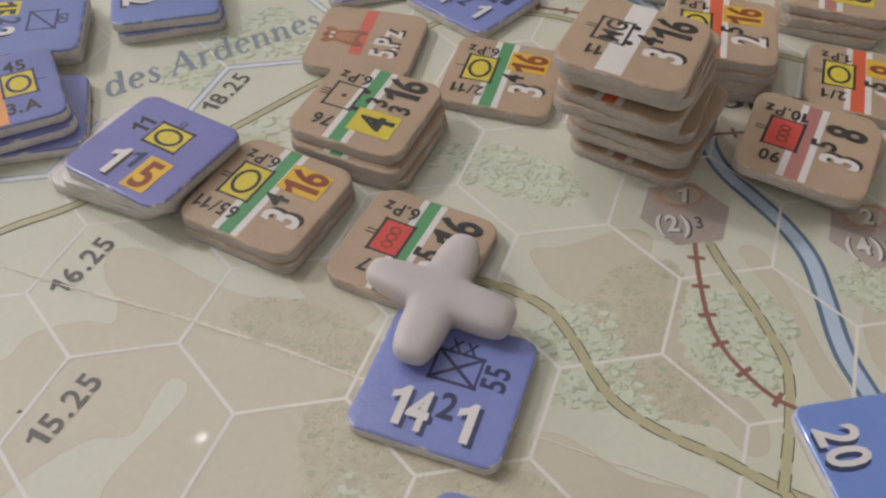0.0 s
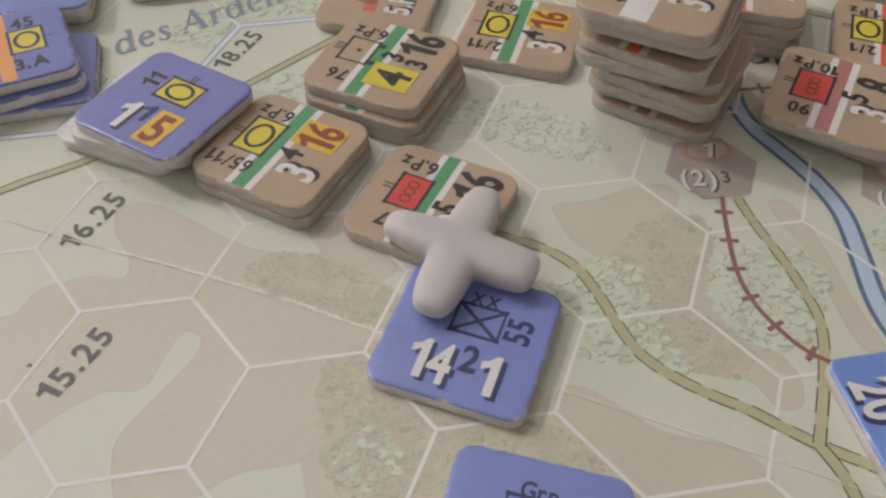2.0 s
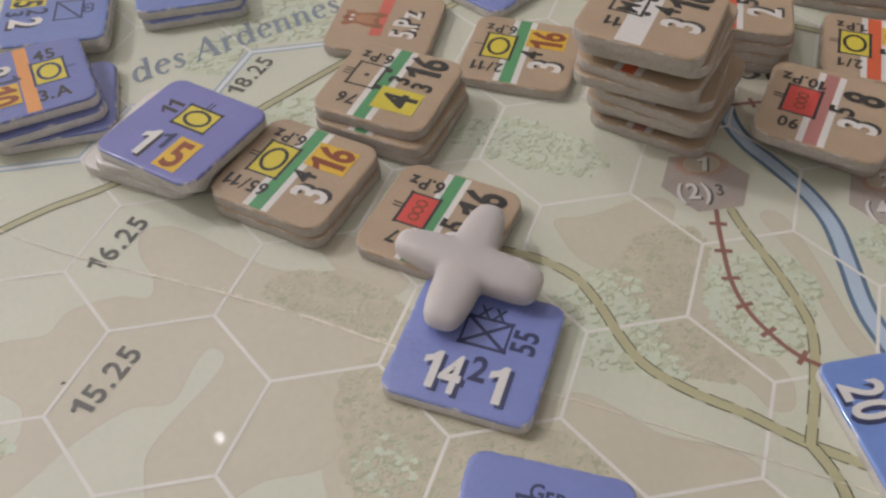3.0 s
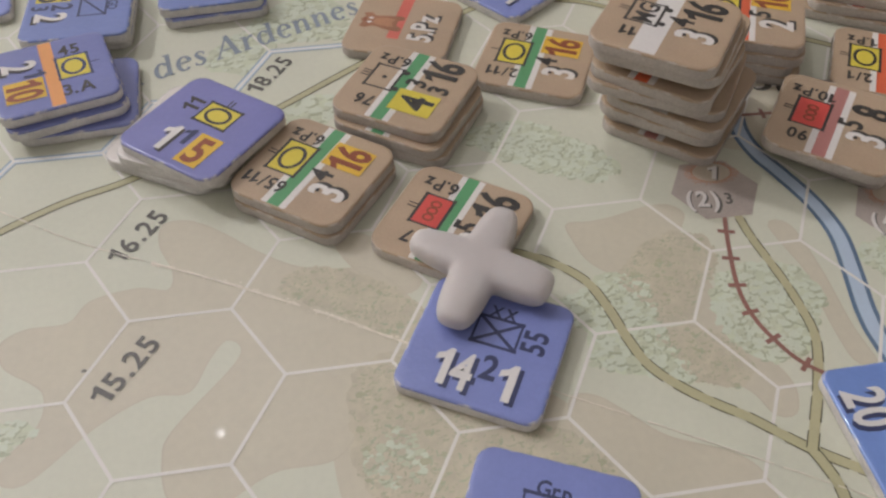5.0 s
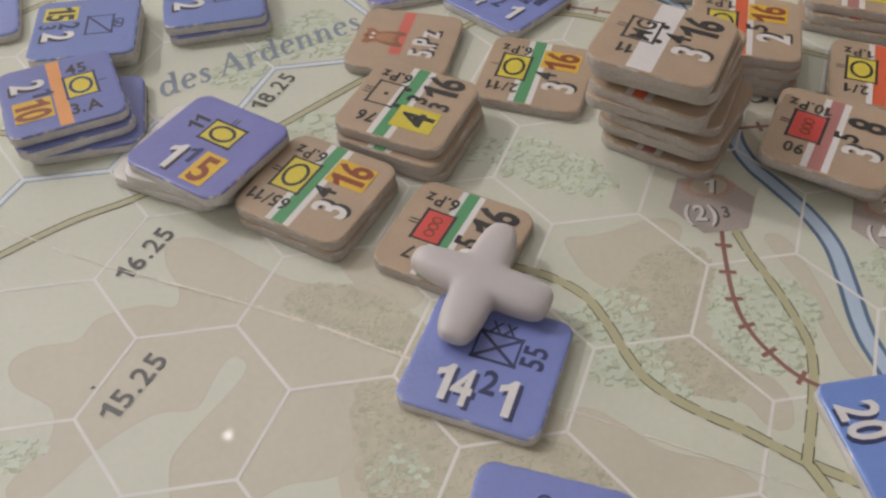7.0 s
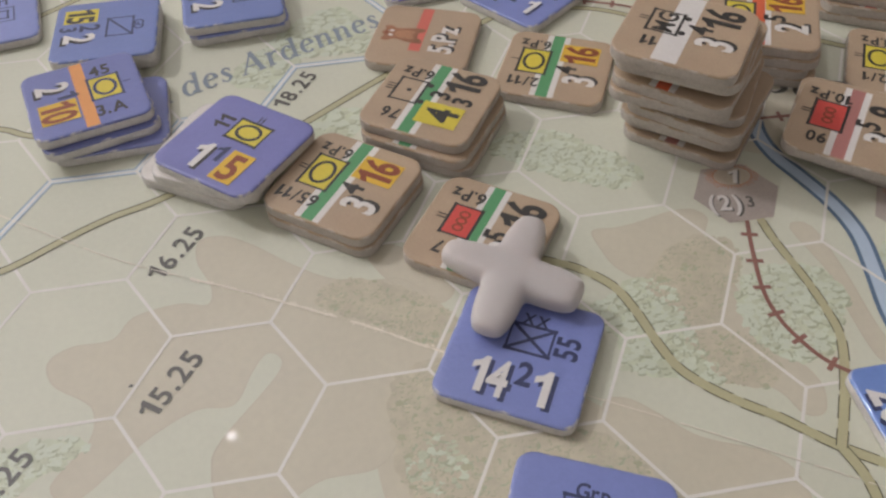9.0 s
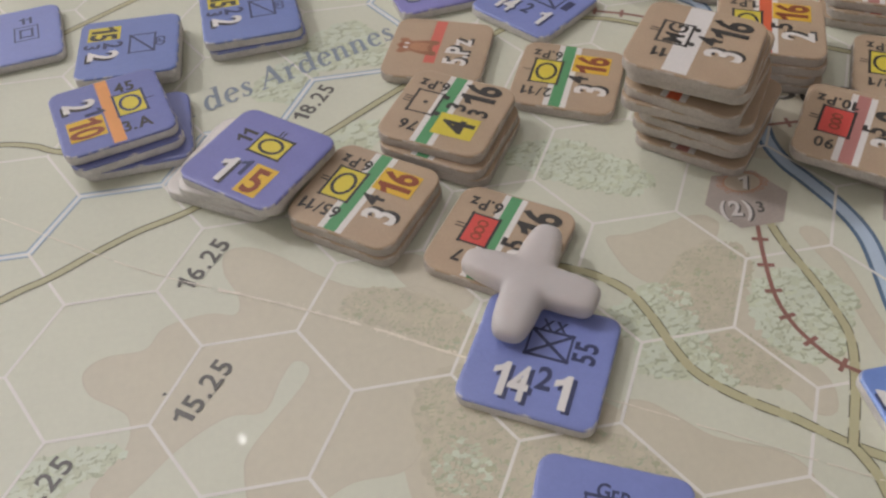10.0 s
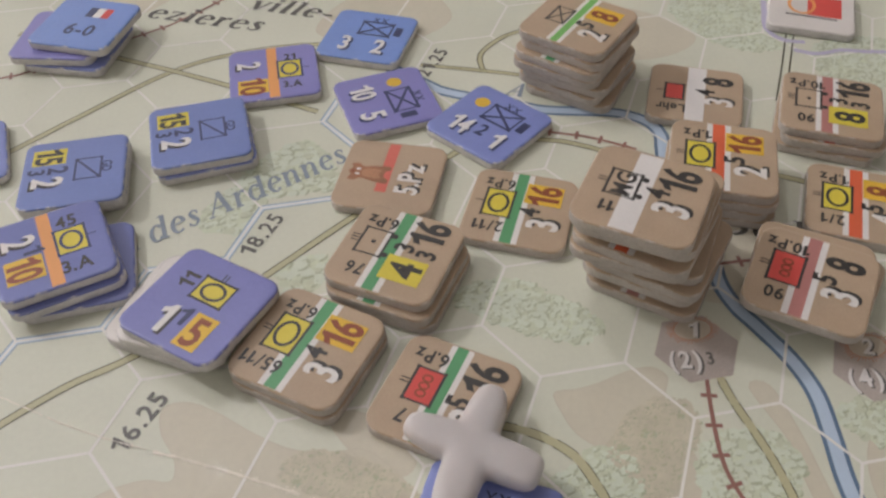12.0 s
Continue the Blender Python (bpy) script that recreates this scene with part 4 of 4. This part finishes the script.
z = under(-15.4, 63.6, 0, ["blue"], [(-0.2, 0.8, 0)], group="far pair of blue counters", radius=1.5)
counter("blue cavalry counter with yellow number box over another counter", -15.4, 63.4, z + 0.2, -90, "azure", RECON, 1.5)
z = under(2.2, 69.0, 4, ["blue"], [(0.3, -0.25, 2)], group="pair of blue counters", radius=1.5)
counter("blue cavalry counter with yellow number box on another counter", 2.2, 69.0, z, -86, "azure", RECON, 1.5, group="pair of blue counters")
counter("violet-blue counter with orange bar on the map", 13.9, 84.2, FLAT, -90, "violet", ARM + names("21", "3.A", "black", 0.11, 0.2, 0.27) +
        [("shadowed", -0.17, -0.27, "2", 0.25, 0, "black", "white"), ("bar", 0.25, -0.24, 0.26, 0.34, "amber"), ("text", 0.25, -0.24, "10", 0.26, 0, "dark_red")], 1.6)
INF = box(0.06, 0.15, 0.38, 0.27, None, "navy", 0.036) + [("line", -0.12, 0.03, 0.24, 0.27, 0.032, "navy"), ("line", -0.12, 0.27, 0.24, 0.03, 0.032, "navy"), ("bar", 0.34, 0.14, 0.09, 0.18, "navy"), ("text", 0.06, 0.34, "XX", 0.09, 0, "navy")]
counter("light blue counter with white numbers 3 and 2", 30.4, 91.7, FLAT, -26, "sky", INF + [("shadowed", -0.22, -0.2, "3", 0.26, 0, "navy", "white"), ("shadowed", 0.2, -0.2, "2", 0.26, 0, "navy", "white")], 1.6)
counter("violet counter with white numbers and a yellow dot", 31.1, 73.0, FLAT, -81, "violet", INF + [("disc", -0.27, 0.16, 0.17, 0.17, "amber"), ("shadowed", -0.2, -0.22, "10", 0.26, 0, "navy", "white"), ("shadowed", 0.23, -0.22, "5", 0.26, 0, "navy", "white")], 1.6)
counter("blue counter with white numbers and a yellow dot", 45.5, 64.0, FLAT, -52, "blue", INF + [("disc", -0.27, 0.22, 0.17, 0.17, "amber"), ("shadowed", -0.22, -0.2, "14", 0.25, 0, "navy", "white"), ("text", 0.03, -0.15, "2", 0.17, 0, "navy"),
        ("shadowed", 0.25, -0.2, "1", 0.25, 0, "navy", "white")], 1.6)
counter("blue counter with a small framed symbol", -33.8, 72.3, FLAT, -80, "blue", box(0.0, 0.15, 0.26, 0.24, None, "navy", 0.02) + [("frame", 0.0, 0.15, 0.14, 0.12, 0.03, "navy"), ("text", -0.25, 0.15, "11", 0.12, 90, "navy")], 1.7)
z = under(-19.2, 100.4, -24, ["blue", "violet"], [(0.6, -0.6, 3), (-1.6, 0.4, 9)], group="far stack with the flag", radius=1.7)
counter("light blue counter with a small tricolour flag on a stack", -16.8, 101.2, z, -24, "sky", [("bar", -0.02, 0.22, 0.1, 0.2, "navy"), ("bar", 0.08, 0.22, 0.1, 0.2, "white"), ("bar", 0.18, 0.22, 0.1, 0.2, "red"), ("text", 0.02, -0.15, "6-0", 0.2, 0, "navy")], 1.7,
        group="far stack with the flag")
counter("white marker with a red and orange figure on the map", 108.2, 83.6, FLAT, -28, "white_card", [("bar", 0.15, 0.05, 0.4, 0.45, "red"), ("oval", -0.12, 0.05, 0.3, 0.4, 0.04, "orange"), ("line", -0.3, -0.2, 0.3, -0.22, 0.03, "black")], 1.5)


# ---- the plastic marker that leans on two counters ----
def plastic_cross(x, y, z, turn, tilt):
    bm = bmesh.new()
    for k, (length, wide) in enumerate(((15.7, 4.4), (16.5, 4.7))):
        arm = bmesh.new()
        bmesh.ops.create_uvsphere(arm, u_segments=32, v_segments=24, radius=1)
        for v in arm.verts:
            q = v.co.copy()
            # rounded bar: blunt ends, slightly wider at the root
            sx = math.copysign(abs(q.x) ** 0.34, q.x)
            rest = math.sqrt(max(1 - q.x * q.x, 0))
            d = math.hypot(q.y, q.z) or 1
            fat = rest ** 0.4 / d if rest else 0
            # each arm tapers by its own amount towards the tip
            taper = ((0.36, 0.04), (0.24, 0.36))[k][sx > 0]
            root = 1.10 - taper * min(1, abs(sx)) ** 1.6
            # flattened top, fuller shoulders
            cy, cz = q.y / d, q.z / d
            cy, cz = math.copysign(abs(cy) ** 0.66, cy), math.copysign(abs(cz) ** 0.66, cz)
            v.co = (sx * length / 2, cy * fat * d * wide / 2 * root, cz * fat * d * 1.6 * (1.05 - 0.5 * taper * abs(sx)))
        bmesh.ops.rotate(arm, cent=(0, 0, 0), matrix=Matrix.Rotation(radians(-36 if k == 0 else 59), 3, "Z"), verts=arm.verts)
        me = bpy.data.meshes.new("arm")
        arm.to_mesh(me)
        arm.free()
        bm.from_mesh(me)
    ob = part("cross_marker", bm, "plastic", smooth=True)
    ob.matrix_basis = pose(x * MM, y * MM, z * MM, tilt[0], tilt[1], turn)
    r = ob.modifiers.new("remesh", "REMESH")
    r.mode, r.voxel_size, r.use_smooth_shade = "VOXEL", 0.00024, True
    s = ob.modifiers.new("smooth", "SMOOTH")
    s.factor, s.iterations = 0.5, 16
    return tagged(ob, "white plastic cross marker leaning on two counters", "game marker")


plastic_cross(30.8, 8.2, FLAT + T + 1.62, 0, (0, 0))
